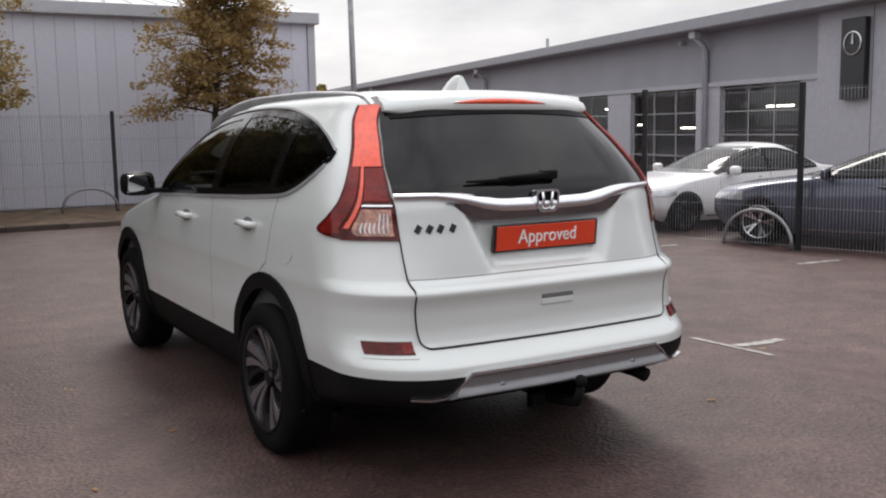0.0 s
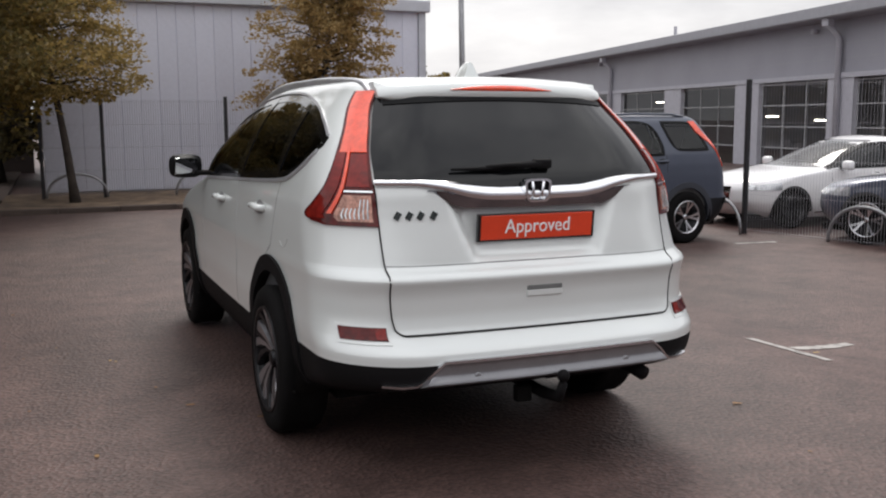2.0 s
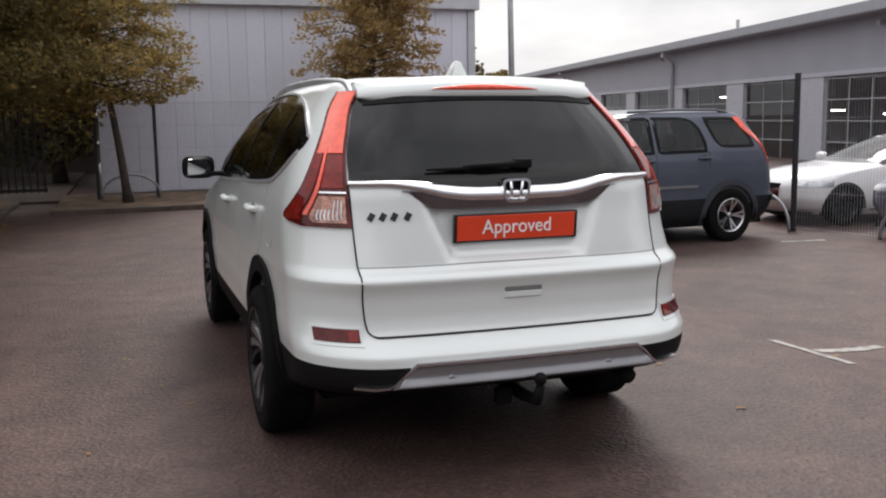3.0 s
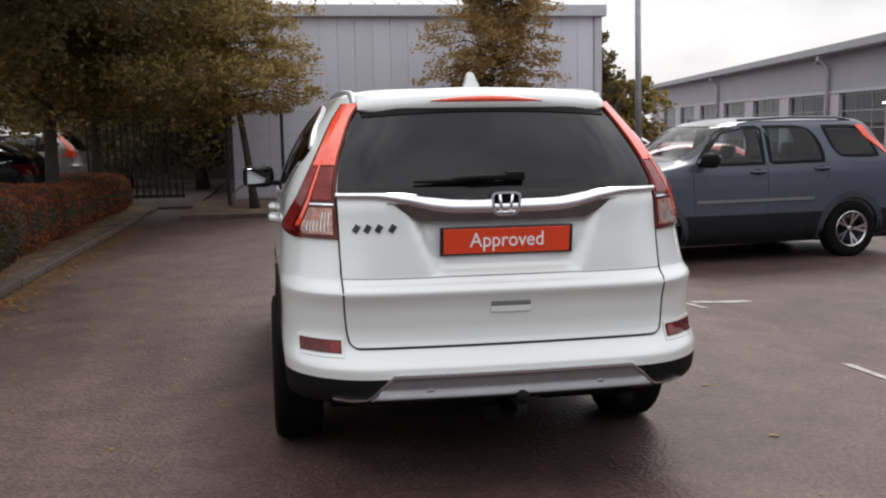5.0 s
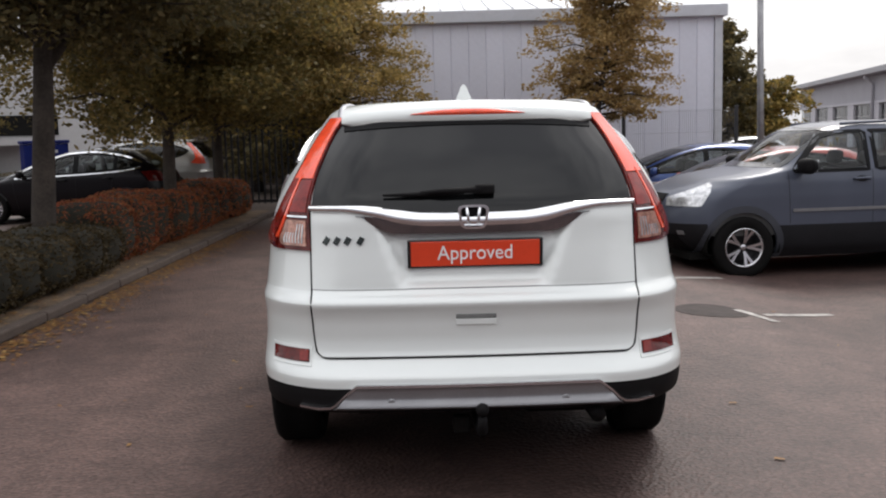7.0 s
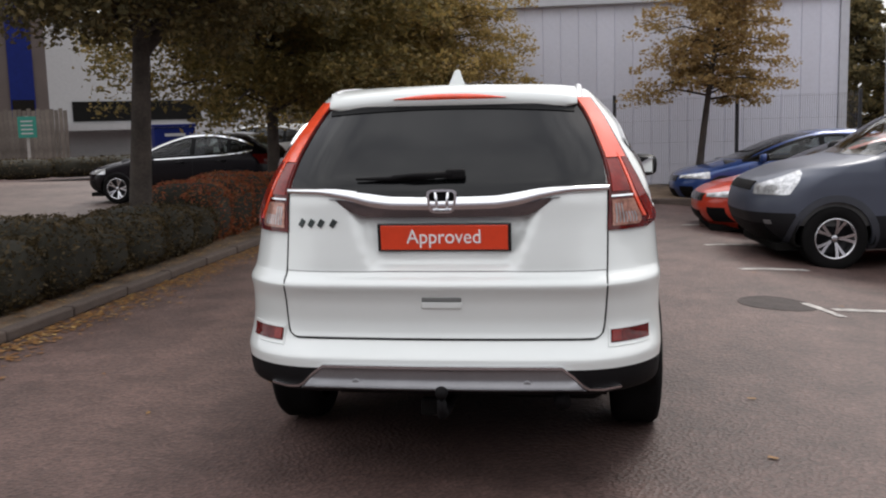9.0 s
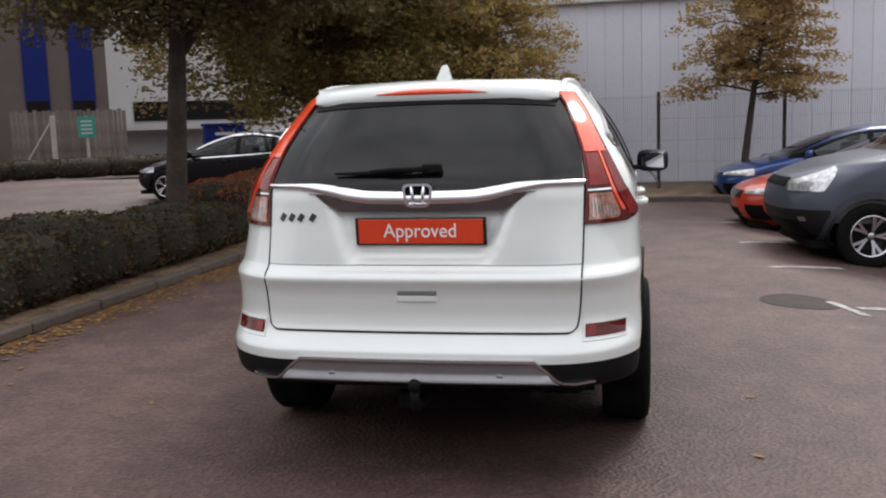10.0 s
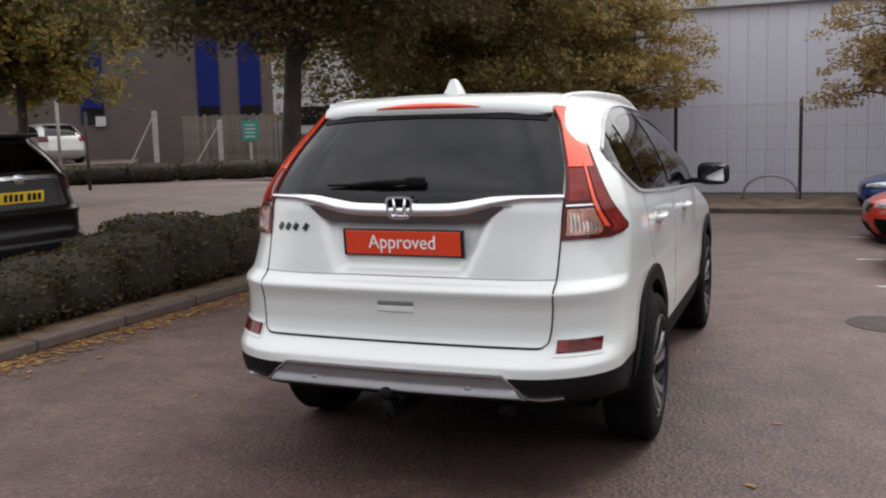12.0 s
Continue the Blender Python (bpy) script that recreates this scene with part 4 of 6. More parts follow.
# ---------------------------------------------------------------- the long workshop with glazed doors
def workshop():
    M = pose(21.56, 20.0, -0.27, 0, 0, -10.6)
    # in its own frame the front runs along y, and looks towards -x
    wall = root("workshop_building", M, "long grey panelled workshop with glazed roller doors", "building")
    top, lint = 4.5, 2.85
    y0, y1 = -19.0, 62.0
    bays = [(-2.75, 0.75), (1.98, 5.9), (7.5, 11.85), (13.38, 18.1), (19.8, 24.6)] + [(26.0 + 6.2 * k, 30.6 + 6.2 * k) for k in range(6)]
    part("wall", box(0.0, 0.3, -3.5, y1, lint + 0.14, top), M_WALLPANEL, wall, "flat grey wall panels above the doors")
    part("lintel", box(-0.07, 0.24, -3.5, y1, lint, lint + 0.138), M_PANELLIGHT, wall)
    part("wall", box(-0.16, 0.28, y0, -3.52, 0.0, top - 0.002), M_PANELLIGHT, wall, "plain grey end wall carrying a sign")
    for k in range(9):
        part("wall_joint", box(-0.164, -0.158, y0 + 1.7 * k, y0 + 1.7 * k + 0.015, 0.0, top - 0.01), M_GAP, wall)
    for k in range(1, 10):
        part("wall_joint", box(-0.004, 0.002, -3.5, y1, lint + 0.14 + 0.42 * k, lint + 0.146 + 0.42 * k), M_SEAM, wall) if k < 4 else None
    prev = -3.5
    for a, b in bays:
        part("pier", box(-0.03, 0.27, prev, a, 0.0, lint - 0.002), M_PANELLIGHT, wall)
        prev = b
        d = new("glazed_door")
        d.parent = wall
        for i in range(4):
            yy = a + 0.02 + (b - a - 0.04) * i / 3
            part("stile", box(0.1, 0.15, yy - 0.016, yy + 0.016, 0.0, lint - 0.004), M_DOORFRAME, d)
        for i in range(5):
            z = 0.05 + (lint - 0.12) * i / 4
            part("rail", box(0.095, 0.145, a, b, z - 0.016, z + 0.016), M_DOORFRAME, d)
        sheet = bmesh.new()
        sheet.faces.new([sheet.verts.new(c) for c in ((0.124, b, 0.02), (0.124, a, 0.02), (0.124, a, lint - 0.02), (0.124, b, lint - 0.02))])
        part("pane", sheet, G_CLEAR, d)
    for yy in (1.4, 19.2, 38.0):
        part("downpipe", tube([(-0.12, yy, 0.0), (-0.12, yy, top - 0.55), (-0.2, yy, top - 0.4), (-0.55, yy, top - 0.1)], 0.09, 10), M_PANELLIGHT, wall, smooth=True)
        part("hopper", box(-0.62, -0.4, yy - 0.16, yy + 0.16, top - 0.2, top + 0.02, 0.02), M_PANELLIGHT, wall)
    for yy in (2.6, 20.5):
        part("camera_box", box(-0.2, -0.02, yy, yy + 0.16, top - 0.3, top - 0.16, 0.02), M_PANELLIGHT, wall)
    # deep eaves and roof
    bm = bmesh.new()
    prof = [(-0.72, top + 0.02), (-0.76, top + 0.06), (-0.76, top + 0.36), (-0.5, top + 0.42), (14.0, top + 1.9), (14.0, top + 0.2), (0.0, top)]
    rings = [[bm.verts.new((x, yy, z)) for x, z in prof] for yy in (y0, y1)]
    for k in range(len(prof)):
        bm.faces.new((rings[0][k], rings[0][(k + 1) % len(prof)], rings[1][(k + 1) % len(prof)], rings[1][k]))
    bm.faces.new(rings[0][::-1]), bm.faces.new(rings[1])
    bmesh.ops.recalc_face_normals(bm, faces=bm.faces)
    part("roof", bm, M_EAVE, wall, "pale grey roof edge with a deep soffit")
    part("vent_pipe", tube([(0.3, 13.2, top + 0.3), (0.3, 13.2, top + 0.85), (0.3, 13.2, top + 0.9)], 0.07, 8), M_PANELLIGHT, wall)
    # inside: hall with far wall; dark brown floor and ceiling carry its dimness
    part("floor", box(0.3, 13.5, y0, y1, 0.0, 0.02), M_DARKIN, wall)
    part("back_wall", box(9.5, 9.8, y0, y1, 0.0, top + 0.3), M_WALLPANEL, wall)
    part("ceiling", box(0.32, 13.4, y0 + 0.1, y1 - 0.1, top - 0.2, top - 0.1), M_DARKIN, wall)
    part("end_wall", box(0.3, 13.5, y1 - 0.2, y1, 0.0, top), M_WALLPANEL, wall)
    return M, top


W_FRAME, W_TOP = workshop()
M_TUBE = glow_mat("strip_light", (1.0, 0.9, 0.76), 9.0)
for x, y, z in ((3.0, 1.8, 2.28), (4.0, 8.2, 1.6), (3.0, 10.4, 1.75), (5.0, 16.0, 2.5), (4.0, 22.5, 2.5)):
    L = root("strip_light", W_FRAME @ pose(x, y, z), "lit strip light hanging in the workshop", "lamp", "workshop strip lights")
    part("tube", box(-0.04, 0.04, -0.62, 0.62, -0.025, 0.025), M_TUBE, L)
    part("housing", box(-0.08, 0.08, -0.74, 0.74, 0.04, 0.09), M_PANELLIGHT, L)
    part("hanger", box(-0.01, 0.01, -0.01, 0.01, 0.09, 4.3 - z), M_DOORFRAME, L)

sign = root("wall_sign", W_FRAME @ pose(-0.17, -4.9, 0), "black upright sign panel with a silver emblem", "sign")
part("board", box(-0.16, 0.0, -0.41, 0.39, 2.28, 4.22, 0.02), M_SIGNBLACK, sign)
em = part("emblem", lathe([(0.26, -0.012), (0.3, -0.012), (0.3, 0.012), (0.26, 0.012), (0.26, -0.012)], 40), M_ALLOY, sign, "silver ring emblem", smooth=True)
em.matrix_local = pose(-0.175, -0.02, 3.62)
t = part("emblem_bar", tube([(0, 0, -0.02), (0, 0, 0.2), (0, 0, 0.26)], [0.04, 0.02, 0.006], 8), M_ALLOY, sign)
t.matrix_local = pose(-0.175, -0.02, 3.62)

# unseen plain wall added to the south: closes the yard, blocks low sky light
south = structure(finish(box(-40, 40, -12.4, -12.0, 0, 7.5), "sky_block_wall", M_WALLPANEL), "unseen plain grey wall added to block low sky light", "wall")
# lamp post
lp = root("street_lamp", pose(8.75, 18.75, 0.08, 0, -0.8, 0), "tall grey steel lighting column", "street lamp")
part("column", tube([(0, 0, 0), (0, 0, 2.0), (0, 0, 8.0)], [0.07, 0.065, 0.045], 12), M_GALV, lp, smooth=True)
part("lantern", box(-0.12, 0.12, -0.6, 0.05, 7.95, 8.1, 0.03), M_GALV, lp)


# ---------------------------------------------------------------- trees and hedges
def leaf_mesh(name, centres, size, material, parent, seed, droop=0.3):
    """Many small folded leaves at the given places, as one mesh."""
    rng = np.random.default_rng(seed)
    c = np.asarray(centres, float)
    n = len(c)
    a = rng.normal(size=(n, 3))
    a[:, 2] = a[:, 2] * 0.5 - droop
    a /= np.linalg.norm(a, axis=1)[:, None]
    b = np.cross(a, rng.normal(size=(n, 3)))
    b /= np.linalg.norm(b, axis=1)[:, None]
    nn = np.cross(a, b)
    s = (size * rng.uniform(0.6, 1.35, n))[:, None]
    v = np.stack([c - a * s, c + b * s * 0.48 + nn * s * 0.12, c + a * s, c - b * s * 0.48 + nn * s * 0.12], axis=1).reshape(-1, 3)
    me = bpy.data.meshes.new(name)
    me.vertices.add(4 * n)
    me.vertices.foreach_set("co", v.ravel())
    me.loops.add(6 * n)
    base = np.arange(n)[:, None] * 4
    me.loops.foreach_set("vertex_index", (base + np.array([[0, 1, 2, 0, 2, 3]])).ravel().astype(np.int32))
    me.polygons.add(2 * n)
    me.polygons.foreach_set("loop_start", np.arange(2 * n, dtype=np.int32) * 3)
    me.update(calc_edges=True)
    me.validate()
    me.materials.append(material)
    ob = new(name, me)
    ob.parent = parent
    return ob


def tree(m, label, height, spread, first, leaves, leaf_material, seed, trunk=0.08, leaf=0.05, lean=(0, 0), clumps=70, cone=0.5, layered=True, group="trees", forks=0):
    """A tapered trunk, limbs and twigs, and a ragged crown of leaf sprays with gaps."""
    rng = np.random.default_rng(seed)
    t = root("tree", m, label, "tree", group)
    top = np.array([lean[0], lean[1], height])
    bend = rng.normal(size=2) * 0.06

    def stem(q):
        return np.array([top[0] * q + bend[0] * math.sin(q * 5), top[1] * q + bend[1] * math.sin(q * 4 + 1), top[2] * q])
    bm = bmesh.new()
    qs = np.linspace(0, 0.97, 14)
    add_tube(bm, [stem(q) for q in qs], [max(0.012, trunk * (1 - q) ** 0.8 + (0.35 * trunk * math.exp(-q * 40))) for q in qs], 10)
    part("trunk", bm, M_BARK, t, smooth=True)
    limbs, pts = bmesh.new(), []
    for k in range(forks):
        az = 0.6 + k * 2 * math.pi / forks + rng.uniform(-0.3, 0.3)
        p = stem(first * 0.92 + 0.03 * k)
        ends = [p + np.array([math.cos(az) * r, math.sin(az) * r, u]) * height for r, u in ((0.05, 0.06), (0.13, 0.17), (0.22, 0.33))]
        add_tube(limbs, [p, *ends], [trunk * 0.6, trunk * 0.5, trunk * 0.34, 0.015], 8)
    for k in range(clumps):
        q = first + (0.98 - first) * ((k + rng.uniform(0, 1)) / clumps) ** 0.9
        p = stem(q)
        rel = (q - first) / (1 - first)
        reach = spread * (0.45 + 0.75 * math.sin(math.pi * min(1, 0.18 + rel * 0.82)) ** 0.8) * (1 - cone * rel) * rng.uniform(0.55, 1.15)
        az = k * 2.4 + rng.uniform(-0.5, 0.5)
        up = rng.uniform(0.02, 0.35) * (0.5 if layered else 1.3)
        d = np.array([math.cos(az), math.sin(az), up])
        e = p + d * reach + np.array([0, 0, -0.1 * reach])
        midp = p + d * reach * 0.5 + np.array([0, 0, 0.06 * reach])
        add_tube(limbs, [p, midp, e], [trunk * 0.3 * (1 - q) + 0.008, trunk * 0.16 * (1 - q) + 0.006, 0.004], 5)
        sprays = int(4 + reach * 4)
        for s in range(sprays):
            f = 0.3 + 0.75 * (s + rng.uniform(0, 1)) / sprays
            c = p + (e - p) * f + np.array([0, 0, 0.06 * reach * math.sin(f * 3)])
            c = c + rng.normal(size=3) * np.array([0.15, 0.15, 0.05 if layered else 0.09]) * reach
            n = max(3, int(leaves / (clumps * sprays) * rng.uniform(0.4, 1.6)))
            r = (0.08 + 0.1 * rng.uniform()) * (0.6 + reach * 0.35)
            pts.append(c + np.clip(rng.normal(size=(n, 3)), -1.5, 1.5) * np.array([r, r, r * (0.45 if layered else 0.8)]))
    tagged(part("branchwork", limbs, M_BARK, t, smooth=True), kind="stuff")
    ob = leaf_mesh("crown", np.concatenate(pts), leaf, leaf_material, t, seed + 5)
    tagged(ob, kind="stuff")
    return t


def hedge(name, m, label, runs, leaf_material, seed, leaf=0.022, density=900):
    """Clipped shrubs grown together: rounded clumps (x, y, half width, half length, height) covered in leaves."""
    rng = np.random.default_rng(seed)
    h = root(name, m, label, "hedge")
    bm = bmesh.new()
    pts = []
    for x, y, wx, wy, hh in runs:
        r = bmesh.ops.create_icosphere(bm, subdivisions=3, radius=1.0)
        f = lambda q, p: math.copysign(abs(q) ** p, q)
        for v in r["verts"]:
            c = v.co
            wob = 1 + 0.07 * noise.noise(Vector((c.x * 2 + x, c.y * 2 + y, c.z * 2)))
            v.co = Vector((x + f(c.x, 0.7) * wx * wob * 0.95, y + f(c.y, 0.75) * wy * wob * 0.95, hh * 0.47 + f(c.z, 0.65) * hh * 0.5 * wob))
        n = int(density * (wx * hh * 2 + wy * hh * 2 + wx * wy * 3))
        d = rng.normal(size=(n, 3))
        d /= np.linalg.norm(d, axis=1)[:, None]
        sg = np.sign(d)
        ab = np.abs(d)
        wob = np.array([1 + 0.07 * noise.noise(Vector((q[0] * 2 + x, q[1] * 2 + y, q[2] * 2))) + 0.05 * noise.noise(Vector((q[0] * 9 + x, q[1] * 9 + y, q[2] * 9))) for q in d])
        rad = wob * rng.normal(1.0, 0.022, n)
        P = np.stack([x + sg[:, 0] * ab[:, 0] ** 0.7 * wx * rad, y + sg[:, 1] * ab[:, 1] ** 0.75 * wy * rad, hh * 0.47 + sg[:, 2] * ab[:, 2] ** 0.65 * hh * 0.53 * rad], axis=1)
        pts.append(P[P[:, 2] > 0.02])
    # solid dark core gives the inner shade; no stems are built
    part("shade_core", bm, M_HEDGEIN, h, smooth=True)
    ob = leaf_mesh("foliage", np.concatenate(pts), leaf, leaf_material, h, seed + 1, 0.0)
    tagged(ob, kind="stuff")
    return h


Z = VERGE - 0.02
rr = random.Random(4)
hedge("hedge", pose(0, 0, Z), "clipped hedge turning red in autumn along the kerb",
      [(-1.98 + rr.uniform(-0.05, 0.05), 10.9 + 0.76 * k, 0.52, 0.6, 0.7 + rr.uniform(-0.05, 0.06) + (0.1 if k < 3 else 0)) for k in range(10)], L_HEDGERED, 21, density=1300)
hedge("hedge", pose(0, 0, Z), "low dark green clipped hedge along the kerb",
      [(-2.03 + rr.uniform(-0.06, 0.06) + (0.14 if 2 < k < 6 else 0), 2.6 + 0.76 * k, 0.44 if 2 < k < 6 else 0.6, 0.58, 0.64 + rr.uniform(-0.06, 0.07) - (0.1 if k > 6 else (0, 0, 0.14, 0.2, 0.1, 0, 0)[k])) for k in range(11)], L_HEDGE, 22, density=1500)

tree(pose(5.0, 17.1, Z), "small autumn tree with bronze leaves by the mesh fence", 5.0, 1.22, 0.33, 30000, L_AUTUMN, 31, 0.075, 0.04, (0.6, 0), 80, 0.4)
tree(pose(0.83, 17.2, Z), "small yellow-green autumn tree by the mesh fence", 5.0, 1.52, 0.34, 40000, L_GREENYELLOW, 32, 0.075, 0.04, (-0.75, 0), 84, 0.3)
tree(pose(-2.09, 9.7, Z), "dark broad-leaved tree standing in the hedge", 6.8, 2.6, 0.36, 170000, L_DARK, 33, 0.14, 0.042, (0.3, 0.3), 170, 0.2, False, forks=4)
tree(pose(-1.96, 14.3, Z), "slim tree with olive leaves standing in the hedge", 6.2, 2.4, 0.26, 120000, L_MID, 34, 0.11, 0.046, (0.1, 0.1), 90, 0.25, False)
tree(pose(-1.95, 17.6, Z), "slim tree at the end of the hedge", 6.0, 2.2, 0.27, 60000, L_OLIVE, 35, 0.1, 0.05, (0.2, 0.0), 90, 0.25, False)
tree(pose(-13.0, 16.5, LANE), "yellow-green tree turning bronze across the lane", 7.0, 2.0, 0.32, 70000, L_NEAR, 36, 0.14, 0.075, (0.1, -0.1), 120, 0.15, False)

# dark shrubs and a slatted gate in the shade past the path
tree(pose(-2.8, 25.8, 0), "dark evergreen in the shade behind the path", 6.5, 2.6, 0.06, 26000, L_DARK, 61, 0.15, 0.075, clumps=90, layered=False, cone=0.25)
tree(pose(-0.7, 24.2, 0), "dark evergreen in the shade behind the path", 6.5, 2.4, 0.06, 26000, L_DARK, 62, 0.15, 0.075, clumps=90, layered=False, cone=0.25)
# added dark backing that makes the depth behind the evergreens look shaded
structure(finish(box(-6.5, 0.0, 29, 29.3, 0, 6), "wall_west", M_BRICKGREY), "dark backing wall added for the shade behind the evergreens", "wall")
gate = root("slatted_gate", pose(-1.6, 19.6, 0.04), "dark slatted metal gate at the end of the path", "gate")
part("gate_frame", box(-0.95, 0.95, -0.03, 0.03, 0.12, 0.18), M_FENCEPOST, gate)
part("gate_frame", box(-0.95, 0.95, -0.03, 0.03, 1.7, 1.76), M_FENCEPOST, gate)
for k in range(15):
    part("slat", box(-0.93 + 0.13 * k, -0.89 + 0.13 * k, -0.02, 0.02, 0.1, 1.85), M_FENCEPOST, gate)

# leaves blown along the kerb
leaf_litter("fallen_leaves", 2600, lambda r: (lambda y: (KERB_X + abs(r.normal(0, 0.18)) + 0.01 + (y - 5) * 0.0096, y, 0.0))(r.uniform(2.5, 15)), 0.022, M_FALLEN, "brown fallen leaves along the kerb")
leaf_litter("fallen_leaves", 700, lambda r: (r.uniform(KERB_X - 0.5, KERB_X - 0.13), r.uniform(2.5, 17), VERGE - 0.015), 0.024, M_FALLEN, "brown fallen leaves on the bare soil")
leaf_litter("fallen_leaves", 60, lambda r: (r.uniform(-1, 7), r.uniform(1.0, 15), 0.0), 0.018, M_FALLEN, "a few pale leaves on the tarmac")


# ---------------------------------------------------------------- the white estate car in the middle
HERO = pose(2.36, 3.05, 0.012, 0, 0.3, 1.0)
HUBS = [(1.08, 0.372), (3.71, 0.372)]


def hero_recess(x, z):
    """The hollow round the number plate."""
    if not 0.86 < z < 1.2:
        return np.zeros_like(x)
    edge = 0.3 + (z - 0.89) * 0.4
    a = np.clip((edge - np.abs(x)) / 0.055, 0, 1)
    b = min(max((z - 0.885) / 0.03, 0), 1) * min(max((1.15 - z) / 0.03, 0), 1)
    return 0.042 * a * a * (3 - 2 * a) * b


hero_table = [
    (0.22, 0.80, 0.72, 4.15, 0.36, 0.5), (0.30, 0.86, 0.5, 4.4, 0.36, 0.5), (0.36, 0.885, 0.22, 4.5, 0.36, 0.5), (0.40, 0.895, 0.07, 4.54, 0.36, 0.5), (0.43, 0.9, 0.02, 4.56, 0.36, 0.5), (0.50, 0.905, 0.0, 4.58, 0.36, 0.5),
    (0.55, 0.909, 0.002, 4.6, 0.36, 0.5), (0.56, 0.91, 0.008, 4.6, 0.36, 0.5), (0.604, 0.912, 0.058, 4.6, 0.36, 0.5), (0.618, 0.912, 0.07, 4.6, 0.36, 0.5), (0.65, 0.91, 0.084, 4.6, 0.36, 0.5), (0.7, 0.908, 0.092, 4.58, 0.36, 0.5), (0.76, 0.908, 0.091, 4.56, 0.36, 0.5), (0.81, 0.91, 0.079, 4.52, 0.36, 0.5), (0.832, 0.912, 0.068, 4.5, 0.37, 0.5), (0.84, 0.912, 0.07, 4.49, 0.37, 0.5),
    (0.872, 0.91, 0.116, 4.42, 0.39, 0.5), (0.884, 0.909, 0.126, 4.4, 0.39, 0.5), (0.91, 0.907, 0.131, 4.34, 0.4, 0.5), (1.0, 0.9, 0.15, 4.0, 0.42, 0.55), (1.06, 0.893, 0.163, 3.66, 0.42, 0.5),
    (1.10, 0.888, 0.17, 3.42, 0.42, 0.45), (1.16, 0.876, 0.18, 3.36, 0.41, 0.4), (1.22, 0.858, 0.205, 3.28, 0.4, 0.4), (1.30, 0.825, 0.265, 3.14, 0.38, 0.4), (1.40, 0.775, 0.35, 2.95, 0.36, 0.38),
    (1.50, 0.71, 0.445, 2.72, 0.34, 0.36), (1.56, 0.66, 0.50, 2.52, 0.3, 0.34), (1.60, 0.628, 0.53, 2.33, 0.28, 0.3), (1.63, 0.57, 0.60, 2.08, 0.25, 0.28), (1.648, 0.44, 0.8, 1.8, 0.2, 0.2), (1.655, 0.2, 1.0, 1.4, 0.1, 0.1)]
hero_zb = [(0.61, 1.357), (0.68, 1.3), (0.8, 1.24), (0.92, 1.207), (1.06, 1.195), (1.9, 1.155), (2.85, 1.115), (2.98, 1.108)]
hero_zt = [(0.61, 1.366), (0.69, 1.412), (0.84, 1.47), (1.06, 1.52), (1.35, 1.56), (1.6, 1.57), (1.88, 1.564), (2.15, 1.543), (2.45, 1.475), (2.75, 1.33), (2.98, 1.125)]
hero, HS = build_car("estate_car", HERO, "pearl white tall estate car seen from behind, red tail lamps", hero_table, P_WHITE, hero_zb, hero_zt,
                     [(0.61, 1.06, G_PRIVACY), (1.11, 1.82, G_PRIVACY), (1.9, 2.98, G_TINT)], HUBS, (0.35, 0.225, 0.246, 5, M_ALLOYGREY, M_ALLOYDARK), G_CLEAR, 0.05, 0.405, M_BLACKPLASTIC,
                     (0.72, 0.6, 1.13, 1.55), None, recess=hero_recess, levels=[0.46, 0.515, 0.555, 0.613, 0.833, 0.881], side_glass=G_PRIVACY,
                     cladding=M_BLACKPLASTIC, clad_keep=lambda c: c.z < 0.46 or (c.z < 0.515 and (c.y < 0.8 or c.y > 3.95)),
                     handles=[(1.32, 1.035), (2.32, 1.01)], door_cuts=[(1.88, 0.48, 1.86, 1.14), (2.95, 0.5, 2.98, 1.1), (1.5, 0.62, 1.08, 0.88), (1.08, 0.88, 0.98, 1.19)],
                     mirror=(2.95, 1.085, 0.8, M_GLOSSBLACK), style="blade", step=0.015, frame_mat=M_FRAMEGLOSS, wheel_z=0.338, track=(0.022, 0.0))


H_FLAT = Skin(hero_table, 0.05, 0.12, 0.03, None, None, 0.02)

# rear window: borders, glass
glass_edge = line([(1.18, 0.66), (1.3, 0.645), (1.42, 0.605), (1.5, 0.57), (1.56, 0.535)])
belt = line([(0.0, 1.172), (0.2, 1.175), (0.3, 1.187), (0.4, 1.202), (0.5, 1.208), (0.7, 1.208)])
roof_edge = line([(0.0, 1.562), (0.3, 1.56), (0.56, 1.548)])


def rear_rows(inset_l, z_lo, z_hi, nu, nv):
    rows = []
    for u in np.linspace(-1, 1, nu):
        row = []
        for v in np.linspace(0, 1, nv):
            x = 0.5 * u
            for _ in range(4):
                z = z_lo(abs(x)) * (1 - v) + z_hi(abs(x)) * v
                x = u * (glass_edge(z) - inset_l)
            row.append((HS.sx(x, z), z))
        rows.append(row)
    return rows


rear_window = panel(HS, "rear_window", rear_rows(0.0, belt, roof_edge, 25, 15), M_GLOSSBLACK, hero, 0.004, 0.02, "dark privacy glass in the tailgate")
rear_window.data.materials[0] = mat("privacy_tailgate_glass", (0.006, 0.0065, 0.007), 0.03, vary=0.05, spec=0.31)

